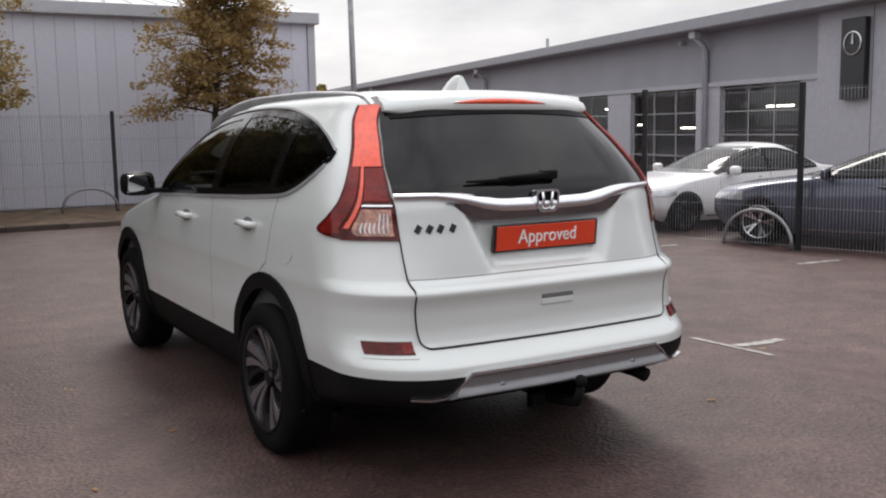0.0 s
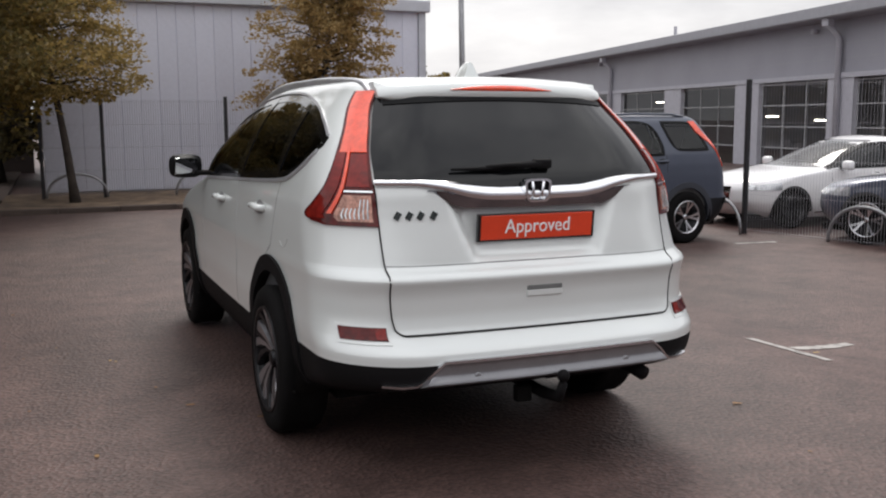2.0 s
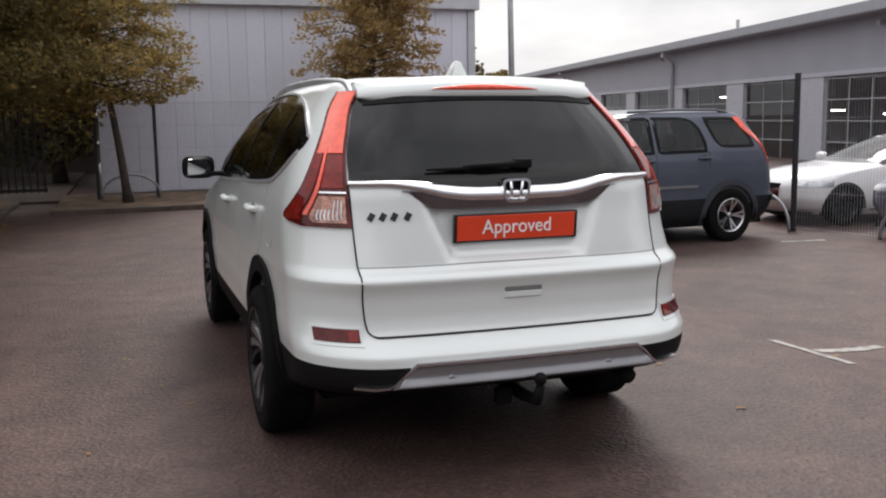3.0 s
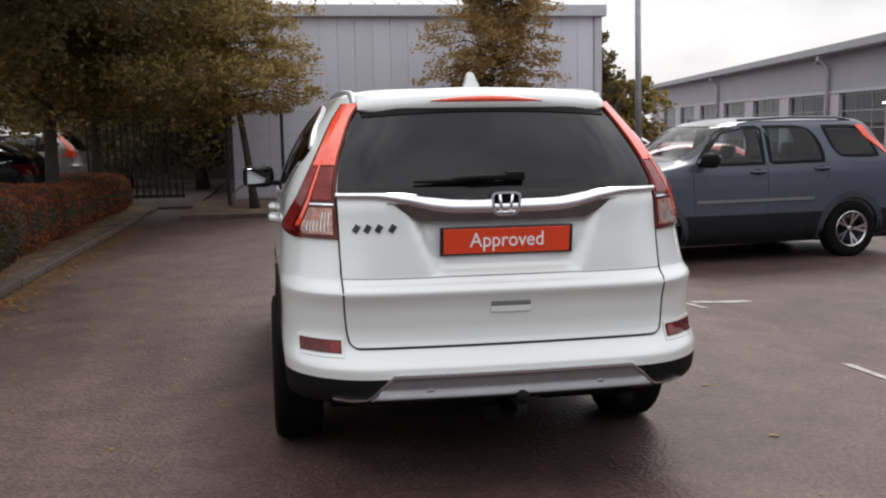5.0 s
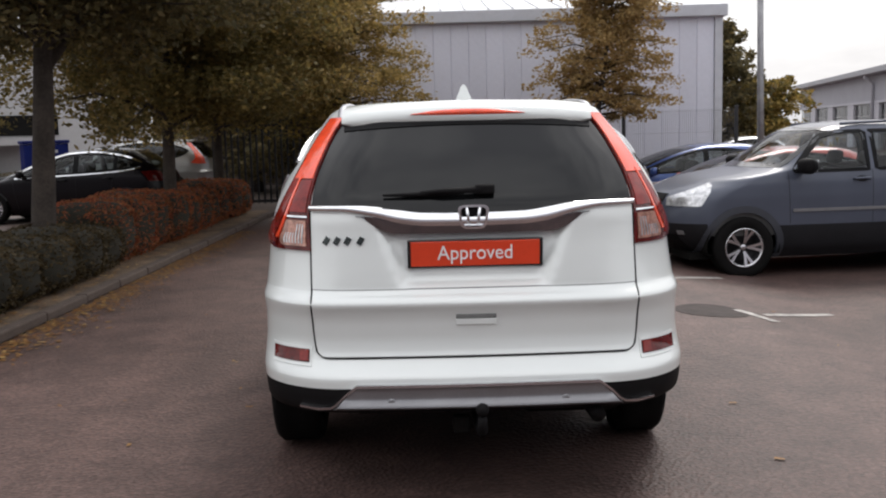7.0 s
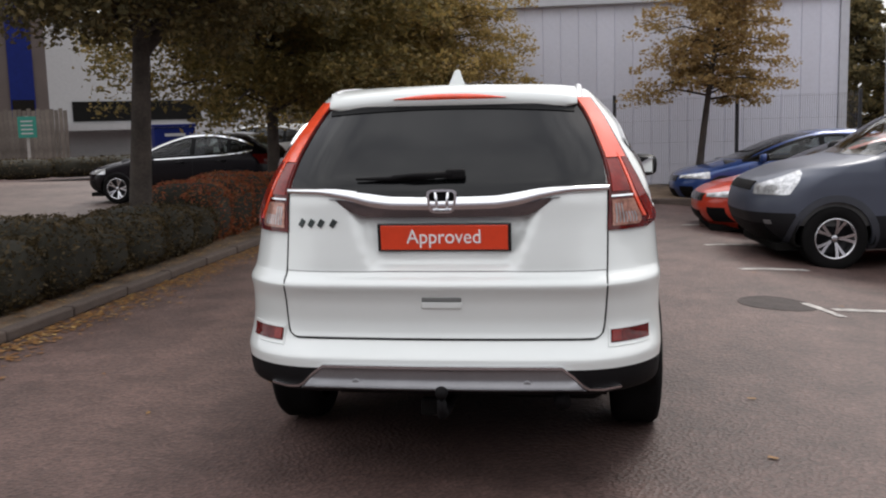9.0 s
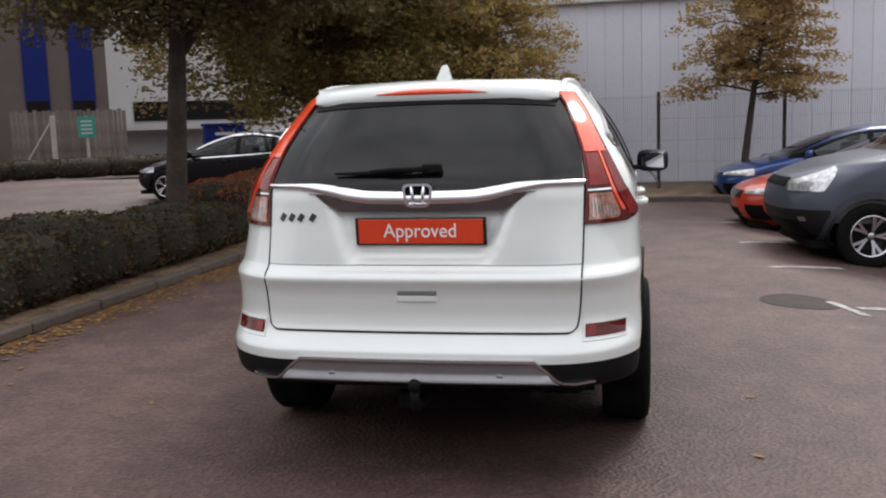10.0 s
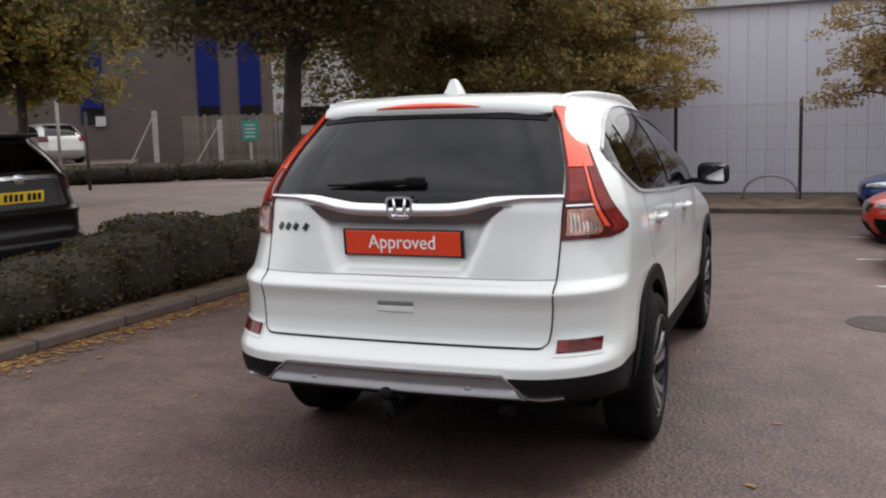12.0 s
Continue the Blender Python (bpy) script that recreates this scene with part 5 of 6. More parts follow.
# tailgate skin below the glass
gate_edge = line([(0.60, 0.60), (0.63, 0.625), (0.68, 0.64), (0.9, 0.652), (1.23, 0.658)])
rows = []
for u in np.linspace(-1, 1, 81):
    row = []
    for z in [*np.linspace(0.625, 0.95, 44), *np.linspace(0.96, belt(abs(u) * 0.655), 18)]:
        x = u * gate_edge(z)
        row.append((HS.sx(x, z), z))
    rows.append(row)
tailgate = panel(HS, "tailgate", rows, P_WHITE, hero, 0.004, 0.014, "white tailgate skin with a pressed handle")
seam = []
for z in np.linspace(1.2, 0.66, 24):
    seam.append((HS.sx(-gate_edge(z) - 0.004, z), z))
for a in np.linspace(0, math.pi / 2, 7)[1:]:
    seam.append((HS.sx(-0.63 + 0.035 - 0.035 * math.cos(a) - 0.012 * (1 - math.sin(a)), 0.655 - 0.035 * math.sin(a)), 0.655 - 0.035 * math.sin(a)))
for x in np.linspace(-0.56, 0.56, 20):
    seam.append((HS.sx(x, 0.62), 0.62))
seam += [(-s, z) for s, z in seam[:30][::-1]]
panel(HS, "panel_gap", strip_grid(HS, seam, 0.0055), M_GAP, hero, 0.0055, 0.012)
panel(HS, "panel_gap", strip_grid(HS, [(HS.sx(x, 0.884), 0.884) for x in np.linspace(-0.65, 0.65, 30)], 0.0035), M_SILVER, hero, 0.0055, 0.01)

# bright garnish under the glass
def garnish(z0, z1, x1, material, off, nm, label=""):
    rows = []
    for x in np.linspace(-x1, x1, 45):
        a, b = z0(abs(x)), z1(abs(x))
        rows.append([(H_FLAT.sx(x, a + (b - a) * v), a + (b - a) * v) for v in np.linspace(0, 1, 8)])
    return panel(H_FLAT, nm, rows, material, hero, off, 0.045, label)


garnish(lambda x: belt(x) - 0.042 + 0.024 * min(max((x - 0.3) / 0.22, 0), 1), lambda x: belt(x) + 0.006, 0.655, M_CHROME, lambda v: 0.01 + 0.015 * math.sin(math.pi * (0.15 + 0.8 * v)), "chrome_strip", "bright chrome strip under the glass")
low = line([(0.0, 1.1), (0.3, 1.102), (0.36, 1.115), (0.42, 1.15), (0.46, 1.183), (0.5, 1.195)])
garnish(lambda x: min(low(x), belt(x) - 0.035), lambda x: belt(x) - 0.034, 0.47, M_DARKCHROME, lambda v: 0.005 + 0.012 * v, "number_plate_hood", "dark chrome hood over the plate")

# badge, model lettering as plain bars
p = HS.pt(0, 1.175)
bm = bmesh.new()
outer, inner = [], []
for k in range(28):
    a = 2 * math.pi * k / 28
    f = lambda q, e: math.copysign(abs(q) ** e, q)
    ux, uz = f(math.cos(a), 0.4), f(math.sin(a), 0.45)
    tap = 1 + 0.13 * uz
    outer.append((0.058 * ux * tap, 0.048 * uz)), inner.append((0.048 * ux * tap, 0.039 * uz))
vo = [bm.verts.new((x, -0.012, z)) for x, z in outer]
vi = [bm.verts.new((x, -0.012, z)) for x, z in inner]
vb = [bm.verts.new((x * 1.03, 0.02, z * 1.03)) for x, z in outer]
vj = [bm.verts.new((x, 0.004, z)) for x, z in inner]
for k in range(28):
    j = (k + 1) % 28
    bm.faces.new((vo[k], vo[j], vi[j], vi[k])), bm.faces.new((vo[k], vb[k], vb[j], vo[j])), bm.faces.new((vi[k], vi[j], vj[j], vj[k]))
bmesh.ops.recalc_face_normals(bm, faces=bm.faces)
badge = part("badge", bm, M_CHROME, hero, "chrome badge with a dark centre")
badge.location = (0, p.y - 0.026, 1.168)
bm = bmesh.new()
bm.faces.new([bm.verts.new((x, 0.0, z)) for x, z in inner])
part("badge_centre", bm, M_FRAME, badge)
for sgn in (-1, 1):
    part("badge_bar", tube([(sgn * 0.019, -0.006, -0.036), (sgn * 0.021, -0.008, 0.0), (sgn * 0.026, -0.006, 0.037)], [0.006, 0.0065, 0.008], 6), M_CHROME, badge, smooth=True)


def script(z, x0, x1, h):
    """Dark chrome model script as plain slanted bars."""
    w = (x1 - x0) / 4
    at = lambda t, q: (HS.sx(x0 + w * t + 0.6 * q, z + q), z + q)
    for a in (0.2, 1.1, 2.0, 3.1):
        panel(HS, "model_script", strip_grid(HS, [at(a, -h * 0.5), at(a, 0), at(a, h * 0.5)], 0.022), M_SCRIPT, hero, 0.009, 0.007)


script(1.078, -0.6, -0.41, 0.027)

# number plate with its lettering
p = HS.pt(HS.sx(0.0, 1.02), 1.02)
plate = new("number_plate")
plate.parent = hero
plate.matrix_local = pose(0.005, p.y - 0.03, 1.022, 6, 0, 0)
part("plate_frame", box(-0.272, 0.272, -0.006, 0.012, -0.058, 0.056, 0.003), M_GLOSSBLACK, plate)
part("plate_face", box(-0.258, 0.258, -0.01, -0.004, -0.05, 0.05, 0.002), M_PLATERED, plate, "orange-red plate")
letters("Approved", 0.082, M_PLATEWHITE, plate, pose(0.0, -0.0115, 0.002, 90, 0, 0), squeeze=0.92)

# tailgate grip; the shade under its upper edge is a dark grey box
p = HS.pt(0, 0.765)
part("grip_hollow", box(-0.082, 0.082, p.y - 0.0105, p.y + 0.01, 0.745, 0.771, 0.004), P_WHITE, hero)
part("grip_shade", box(-0.08, 0.08, p.y - 0.0125, p.y + 0.01, 0.771, 0.79, 0.003), M_GRIP, hero)

# tail lamps
lamp_ds = line([(1.035, 0.24), (1.045, 0.31), (1.07, 0.375), (1.12, 0.31), (1.2, 0.22), (1.28, 0.17), (1.34, 0.145), (1.42, 0.128), (1.5, 0.12), (1.57, 0.115)])
lamp_in = line([(1.035, 0.657), (1.2, 0.662), (1.3, 0.648), (1.42, 0.608), (1.5, 0.573), (1.58, 0.52)])


def lamp_rows(side, z0, z1, a, b, nv=26, nu=8):
    rows = []
    for u in np.linspace(0, 1, nu):
        row = []
        for z in np.linspace(z0, z1, nv):
            s0 = HS.sx(lamp_in(z), z)
            f0, f1 = (a(z) if callable(a) else a), (b(z) if callable(b) else b)
            row.append(((s0 + lamp_ds(z) * (f0 + (f1 - f0) * u)) * side, z))
        rows.append(row)
    return rows


for side in (-1, 1):
    lamp = new("tail_lamp")
    lamp.parent = hero
    panel(HS, "lens", lamp_rows(side, 1.035, 1.57, 0, 1, 40, 10), M_REDDEEP, lamp, 0.012, 0.03, "deep red wrap-round lens")
    panel(HS, "light_strip", lamp_rows(side, 1.315, 1.568, 0.06, 0.86, 20, 6), M_RED, lamp, 0.016, 0.006, "bright orange-red upper lens")
    panel(HS, "light_strip", lamp_rows(side, 1.185, 1.308, 0.06, lambda z: 0.5, 16, 5), M_REDMID, lamp, 0.0155, 0.006)
    panel(HS, "light_strip", lamp_rows(side, 1.06, 1.325, lambda z: 0.66, lambda z: 0.93, 18, 4), M_REDMID, lamp, 0.0155, 0.006)
    panel(HS, "light_guide", lamp_rows(side, 1.08, 1.33, lambda z: 0.53, lambda z: 0.6, 18, 2), M_RED, lamp, 0.018, 0.006)
    panel(HS, "clear_lens", lamp_rows(side, 1.052, 1.155, 0.05, lambda z: 0.5, 8, 5), M_CLEAR, lamp, 0.016, 0.006, "clear reversing lens")
    for q in (0.1, 0.15, 0.2, 0.25, 0.3, 0.35, 0.4):
        panel(HS, "reflector_bar", lamp_rows(side, 1.062, 1.104 if q > 0.22 else 1.14, q - 0.009, q + 0.009, 4, 2), M_HEADLAMP, lamp, 0.0178, 0.004)
    panel(HS, "chrome_strip", lamp_rows(side, 1.165, 1.171, 0.02, 0.5, 3, 5), M_CHROME, lamp, 0.019, 0.006)
    # bumper reflector in its pocket
    for nm, m_, z0, z1, x0, x1, off in (("reflector_pocket", P_WHITE, 0.59, 0.662, 0.658, 0.83, 0.004), ("reflector", M_REDDEEP, 0.602, 0.652, 0.667, 0.82, 0.009)):
        rows = [[(HS.sx(x * side, z), z) for z in np.linspace(z0, z1, 4)] for x in np.linspace(x0, x1, 8)]
        panel(HS, nm, rows, m_, hero, off, 0.012)
    rows = [[(HS.sx(x * side, z), z) for z in np.linspace(0.605, 0.649, 3)] for x in np.linspace(0.67, 0.705, 4)]
    panel(HS, "reflector_bright", rows, M_REDMID, hero, 0.0115, 0.004)
    # chrome line under the side glass
    ysl = np.linspace(0.63, 2.9, 50)
    panel(HS, "chrome_strip", side_grid(HS, ysl, lambda y: line(hero_zb)(y) - 0.023, lambda y: line(hero_zb)(y) - 0.009, side, 2), M_BRIGHT, hero, 0.011, 0.01)
    ysl = np.linspace(0.62, 2.8, 60)
    panel(HS, "chrome_strip", side_grid(HS, ysl, lambda y: line(hero_zt)(y) + 0.011, lambda y: line(hero_zt)(y) + 0.021, side, 2), M_BRIGHT, hero, 0.011, 0.01)
    # roof rail: a low moulded bar that follows the roof
    bm = bmesh.new()
    secs = []
    top_z = line([(0.64, 1.592), (0.72, 1.634), (0.95, 1.656), (1.45, 1.671), (1.98, 1.669), (2.3, 1.65), (2.5, 1.625), (2.7, 1.588), (2.86, 1.545)])
    for y in np.linspace(0.64, 2.86, 30):
        x, z = 0.552 + 0.012 * math.sin((y - 0.6) / 2.0 * math.pi), top_z(y) - 0.01
        secs.append([bm.verts.new((side * (x + dx), y, zz)) for dx, zz in ((-0.017, z - 0.06), (-0.015, z - 0.006), (-0.008, z), (0.006, z - 0.002), (0.015, z - 0.012), (0.019, z - 0.06))])
    for p, q in zip(secs, secs[1:]):
        for k in range(5):
            bm.faces.new((p[k], p[k + 1], q[k + 1], q[k]))
    bm.faces.new(secs[0]), bm.faces.new(secs[-1][::-1])
    bmesh.ops.recalc_face_normals(bm, faces=bm.faces)
    rail = part("roof_rail", bm, M_RAIL, hero, "silver roof rail", smooth=True)
    rail.data.set_sharp_from_angle(angle=radians(50))

# roof spoiler with the high stop lamp
bm = bmesh.new()
secs = []
for x in np.linspace(-0.545, 0.545, 23):
    e = abs(x / 0.545)
    drop = 0.028 * e ** 2
    tip = max(0.0, (e - 0.82) / 0.18) ** 2
    y0 = 0.485 + 0.055 * e ** 2 + 0.035 * tip
    prof = [(0.80, 1.648 - drop * 1.5), (0.62, 1.644 - drop), (y0 + 0.04, 1.626 - drop), (y0 + 0.008, 1.612 - drop), (y0 - 0.006, 1.592 - drop), (y0 - 0.01, 1.568 - drop + 0.012 * tip), (y0 - 0.002, 1.553 - drop + 0.022 * tip), (y0 + 0.03, 1.546 - drop * 0.8 + 0.022 * tip), (0.6 + 0.02 * tip, 1.55 - drop * 0.6 + 0.016 * tip)]
    secs.append([bm.verts.new((x, yy, zz)) for yy, zz in prof])
for a, b in zip(secs, secs[1:]):
    for k in range(len(a) - 1):
        bm.faces.new((a[k], b[k], b[k + 1], a[k + 1]))
bm.faces.new(secs[0]), bm.faces.new(secs[-1][::-1])
bmesh.ops.recalc_face_normals(bm, faces=bm.faces)
spoiler = part("roof_spoiler", bm, P_WHITE, hero, "white roof spoiler over the glass", smooth=True)
spoiler.data.set_sharp_from_angle(angle=radians(45))
bm = bmesh.new()
secs = []
for x in np.linspace(-0.245, 0.245, 17):
    e = abs(x / 0.245)
    t = 0.013 * (1 - e ** 2.5) + 0.001
    yy = 0.485 + 0.055 * (x / 0.545) ** 2 - 0.011
    zz = 1.588 - 0.028 * (x / 0.545) ** 2
    secs.append([bm.verts.new((x, yy + 0.006, zz - t)), bm.verts.new((x, yy - 0.004, zz - t * 0.3)), bm.verts.new((x, yy - 0.002, zz + t * 0.5)), bm.verts.new((x, yy + 0.01, zz + t))])
for a, b in zip(secs, secs[1:]):
    for k in range(3):
        bm.faces.new((a[k], b[k], b[k + 1], a[k + 1]))
bmesh.ops.recalc_face_normals(bm, faces=bm.faces)
part("stop_lamp", bm, M_RED, spoiler, "red high stop lamp", smooth=True)

# dark seal between spoiler and glass
band = [[(HS.sx(x, z), z) for z in np.linspace(1.532 - 0.02 * (x / 0.53) ** 2, 1.562 - 0.02 * (x / 0.53) ** 2, 4)] for x in np.linspace(-0.53, 0.53, 31)]
panel(HS, "glass_seal", band, M_FRAME, hero, 0.008, 0.02)

# aerial fin
bm = bmesh.new()
secs = []
for t in np.linspace(0, 1, 10):
    y = 0.80 + 0.22 * t
    h = 0.078 * math.cos(min(t * 1.25, 1) * math.pi / 2) ** 0.8 + 0.004
    h *= 0.9 + 0.1 * min(t / 0.2, 1)
    w = 0.04 * (1 - 0.55 * t)
    wt = 0.013 * (1 - 0.6 * t)
    secs.append([bm.verts.new((dx, y + 0.02 * dz, 1.645 + h * dz)) for dx, dz in ((-w, 0), (-(w + wt) * 0.45, 0.5), (-wt, 0.9), (-wt * 0.4, 1), (wt * 0.4, 1), (wt, 0.9), ((w + wt) * 0.45, 0.5), (w, 0))])
for a, b in zip(secs, secs[1:]):
    for k in range(7):
        bm.faces.new((a[k], a[k + 1], b[k + 1], b[k]))
bm.faces.new(secs[0]), bm.faces.new(secs[-1][::-1])
bmesh.ops.recalc_face_normals(bm, faces=bm.faces)
fin = part("aerial_fin", bm, P_WHITE, hero, "white shark-fin aerial", smooth=True)
fin.data.set_sharp_from_angle(angle=radians(60))

# wiper
a, b = HS.pt(HS.sx(0.04, 1.255), 1.255, 0.03), HS.pt(HS.sx(-0.36, 1.245), 1.245, 0.02)
part("wiper_arm", tube([a, a.lerp(b, 0.4) + Vector((0, -0.012, 0.002)), a.lerp(b, 0.62)], [0.016, 0.012, 0.008], 6), M_BLACKPLASTIC, hero, smooth=True)
part("wiper_blade", tube([a.lerp(b, 0.18) + Vector((0, 0.004, -0.01)), a.lerp(b, 0.6) + Vector((0, 0, -0.006)), b], [0.007, 0.011, 0.005], 6), M_BLACKPLASTIC, hero, smooth=True)
part("wiper_boss", box(a.x - 0.03, a.x + 0.05, a.y - 0.012, a.y + 0.03, a.z - 0.02, a.z + 0.02, 0.01), M_BLACKPLASTIC, hero)

# silver underguard, parking sensors, tow ball, exhaust
sk_top, sk_low = 0.525, 0.438
rows = [[(HS.sx(x * (0.47 + 0.1 * (1 - v)), sk_low + (sk_top - sk_low) * v), sk_low + (sk_top - sk_low) * v) for v in np.linspace(0, 1, 11)] for x in np.linspace(-1, 1, 31)]
guard_lift = line([(0.0, 0.016), (0.1, 0.03), (0.22, 0.036), (0.42, 0.014), (0.7, 0.01), (0.93, 0.012), (1.0, 0.018)])
panel(HS, "underguard", rows, M_GUARD, hero, guard_lift, 0.03, "satin silver rear underguard")
panel(HS, "underguard_edge", [[(HS.sx(x, z), z) for z in (0.521, 0.526, 0.531)] for x in np.linspace(-0.475, 0.475, 31)], M_ALLOY, hero, 0.02, 0.03)
for sgn in (-1, 1):
    path = [(HS.sx(sgn * x, z), z) for x, z in ((0.475, 0.526), (0.52, 0.492), (0.556, 0.458), (0.58, 0.444), (0.63, 0.44), (0.7, 0.444))]
    panel(HS, "underguard_edge", strip_grid(HS, path, 0.008), M_ALLOY, hero, 0.018, 0.03)
for x in (-0.34, 0.34):
    p = HS.pt(HS.sx(x, 0.465), 0.465)
    s = part("parking_sensor", lathe([(0.016, 0.0), (0.016, 0.006), (0.011, 0.008), (0.001, 0.008)], 16), M_GUARD, hero, smooth=True)
    s.matrix_local = pose(p.x, p.y - 0.014, 0.462, 0, 0, -90)
tow = new("tow_bar")
tow.parent = hero
part("neck", tube([(0.01, 0.4, 0.33), (0.01, 0.1, 0.33), (0.01, -0.03, 0.345), (0.01, -0.06, 0.41)], [0.026, 0.026, 0.022, 0.018], 10), M_BLACKPLASTIC, tow, smooth=True)
bm = bmesh.new()
bmesh.ops.create_uvsphere(bm, u_segments=16, v_segments=10, radius=0.026, matrix=Matrix.Translation((0.01, -0.06, 0.44)))
part("ball", bm, M_BLACKPLASTIC, tow, smooth=True)
part("socket", box(-0.1, -0.03, 0.12, 0.17, 0.29, 0.36, 0.01), M_WELL, tow)
part("cross_beam", box(-0.5, 0.5, 0.36, 0.43, 0.31, 0.38, 0.01), M_WELL, tow)
part("exhaust", tube([(0.46, 0.6, 0.36), (0.46, 0.3, 0.39), (0.47, 0.12, 0.385), (0.48, 0.06, 0.37)], [0.03, 0.034, 0.034, 0.032], 12), M_BLACKPLASTIC, hero, smooth=True)
part("silencer", box(0.2, 0.66, 0.45, 0.75, 0.26, 0.42, 0.05), M_WELL, hero, smooth=True)
# fuel flap outline on one flank
ring = [(HS.sy(0.86 + 0.085 * math.cos(a), 0.98 + 0.085 * math.sin(a), -1), 0.98 + 0.085 * math.sin(a)) for a in np.linspace(3.6, 5.4, 16)]
panel(HS, "fuel_flap", strip_grid(HS, ring, 0.0025), M_SEAM, hero, 0.002, 0.004)


# ---------------------------------------------------------------- parked cars
def facing_west(x, y, k=0.9, turn=90, z=0.0):
    """A car whose nose points to -x; x is the rear end, y the middle; k its size against the drawn one."""
    return pose(x, y, z, 0, 0, turn) @ Matrix.Scale(k, 4)


def by_wheel(x, y, turn, wx, wy, k, z=0.0):
    """A car set by the ground point of one wheel (wx, wy in its own frame)."""
    m = pose(0, 0, 0, 0, 0, turn) @ Matrix.Scale(k, 4)
    d = m @ Vector((wx, wy, 0))
    return Matrix.Translation((x - d.x, y - d.y, z)) @ m


def head_lamp(y0, ds, z0, z1, z2=None, rise=0.0):
    """A lens that starts on the wing at y0 and runs ds round the corner of the nose; its upper edge goes from z1 to z2."""
    def rows(skin, side):
        zt = z2 or z1
        out = []
        for u in np.linspace(0, 1, 12):
            hi = z1 + (zt - z1) * u
            lo = z0 + rise * max(0.0, 1 - u / 0.28)
            out.append([((skin.sy(y0, lo + (hi - lo) * v) + ds * u) * side, lo + (hi - lo) * v) for v in np.linspace(0, 1, 5)])
        return out
    return rows


def nose_patch(x0, x1, z0, z1):
    def rows(skin, side):
        return [[(skin.fx(x * side, z), z) for z in np.linspace(z0, z1, 4)] for x in np.linspace(x0, x1, 8)]
    return rows


def tail_patch(x0, x1, z0, z1, flare=0.0):
    def rows(skin, side):
        return [[(skin.sx((x + flare * (z - z0)) * side, z), z) for z in np.linspace(z0, z1, 6)] for x in np.linspace(x0, x1, 8)]
    return rows


# older grey-blue estate beside the bays
suv_table = [
    (0.22, 0.76, 0.14, 3.98, 0.3, 0.45), (0.35, 0.85, 0.06, 4.2, 0.3, 0.5), (0.5, 0.88, 0.02, 4.33, 0.28, 0.52), (0.58, 0.885, 0.02, 4.36, 0.25, 0.52), (0.62, 0.885, 0.05, 4.37, 0.25, 0.52), (0.75, 0.885, 0.07, 4.36, 0.22, 0.52), (0.88, 0.885, 0.09, 4.31, 0.2, 0.52),
    (0.97, 0.88, 0.11, 4.22, 0.2, 0.52), (1.04, 0.875, 0.13, 4.05, 0.2, 0.52), (1.1, 0.865, 0.15, 3.85, 0.2, 0.4), (1.15, 0.855, 0.17, 3.55, 0.2, 0.35), (1.19, 0.845, 0.18, 3.32, 0.2, 0.3), (1.25, 0.825, 0.21, 3.17, 0.2, 0.3),
    (1.35, 0.79, 0.27, 3.03, 0.2, 0.3), (1.5, 0.735, 0.37, 2.82, 0.2, 0.3), (1.6, 0.69, 0.44, 2.66, 0.2, 0.28), (1.66, 0.63, 0.52, 2.48, 0.2, 0.25), (1.7, 0.5, 0.7, 2.2, 0.15, 0.2), (1.715, 0.25, 1.0, 1.85, 0.1, 0.1)]
suv_zb = [(0.3, 1.2), (1.0, 1.18), (2.0, 1.172), (3.05, 1.165)]
suv_zt = [(0.3, 1.42), (0.9, 1.59), (1.8, 1.6), (2.5, 1.57), (3.05, 1.17)]
suv_panes = [(0.5, 1.19, G_TINT, [(0.5, 1.232), (0.6, 1.228), (1.0, 1.238), (1.08, 1.3), (1.19, 1.54)], [(0.5, 1.27), (0.58, 1.42), (0.7, 1.565), (0.8, 1.585), (1.19, 1.59)]),
             (1.27, 1.99, G_CLEAR, [(1.27, 1.18), (2.0, 1.172)], [(1.27, 1.3), (1.33, 1.46), (1.45, 1.57), (1.6, 1.592), (2.0, 1.596)]),
             (2.08, 2.94, G_CLEAR, [(2.08, 1.172), (2.94, 1.165)], [(2.08, 1.596), (2.35, 1.588), (2.55, 1.55), (2.7, 1.42), (2.94, 1.185)])]
suv_lamps = [("head_lamp", M_HEADLAMP, head_lamp(3.84, 0.6, 0.81, 1.06, 0.9, 0.22), 0.012), ("tail_lamp", M_RED, lambda k, s: [[(k.sx(0.74, z) * s + s * d, z) for z in np.linspace(1.0, 1.6, 10)] for d in np.linspace(-0.02, 0.09, 4)], 0.012),
             ("grille", M_BLACKPLASTIC, nose_patch(0.0, 0.4, 0.85, 0.94), 0.008), ("bumper_band", M_BLACKPLASTIC, nose_patch(0.0, 0.6, 0.3, 0.5), 0.008), ("fog_lamp", M_SILVER, nose_patch(0.62, 0.68, 0.5, 0.54), 0.012), ("tail_bumper", M_BLACKPLASTIC, tail_patch(0.0, 0.84, 0.5, 0.58), 0.02)]
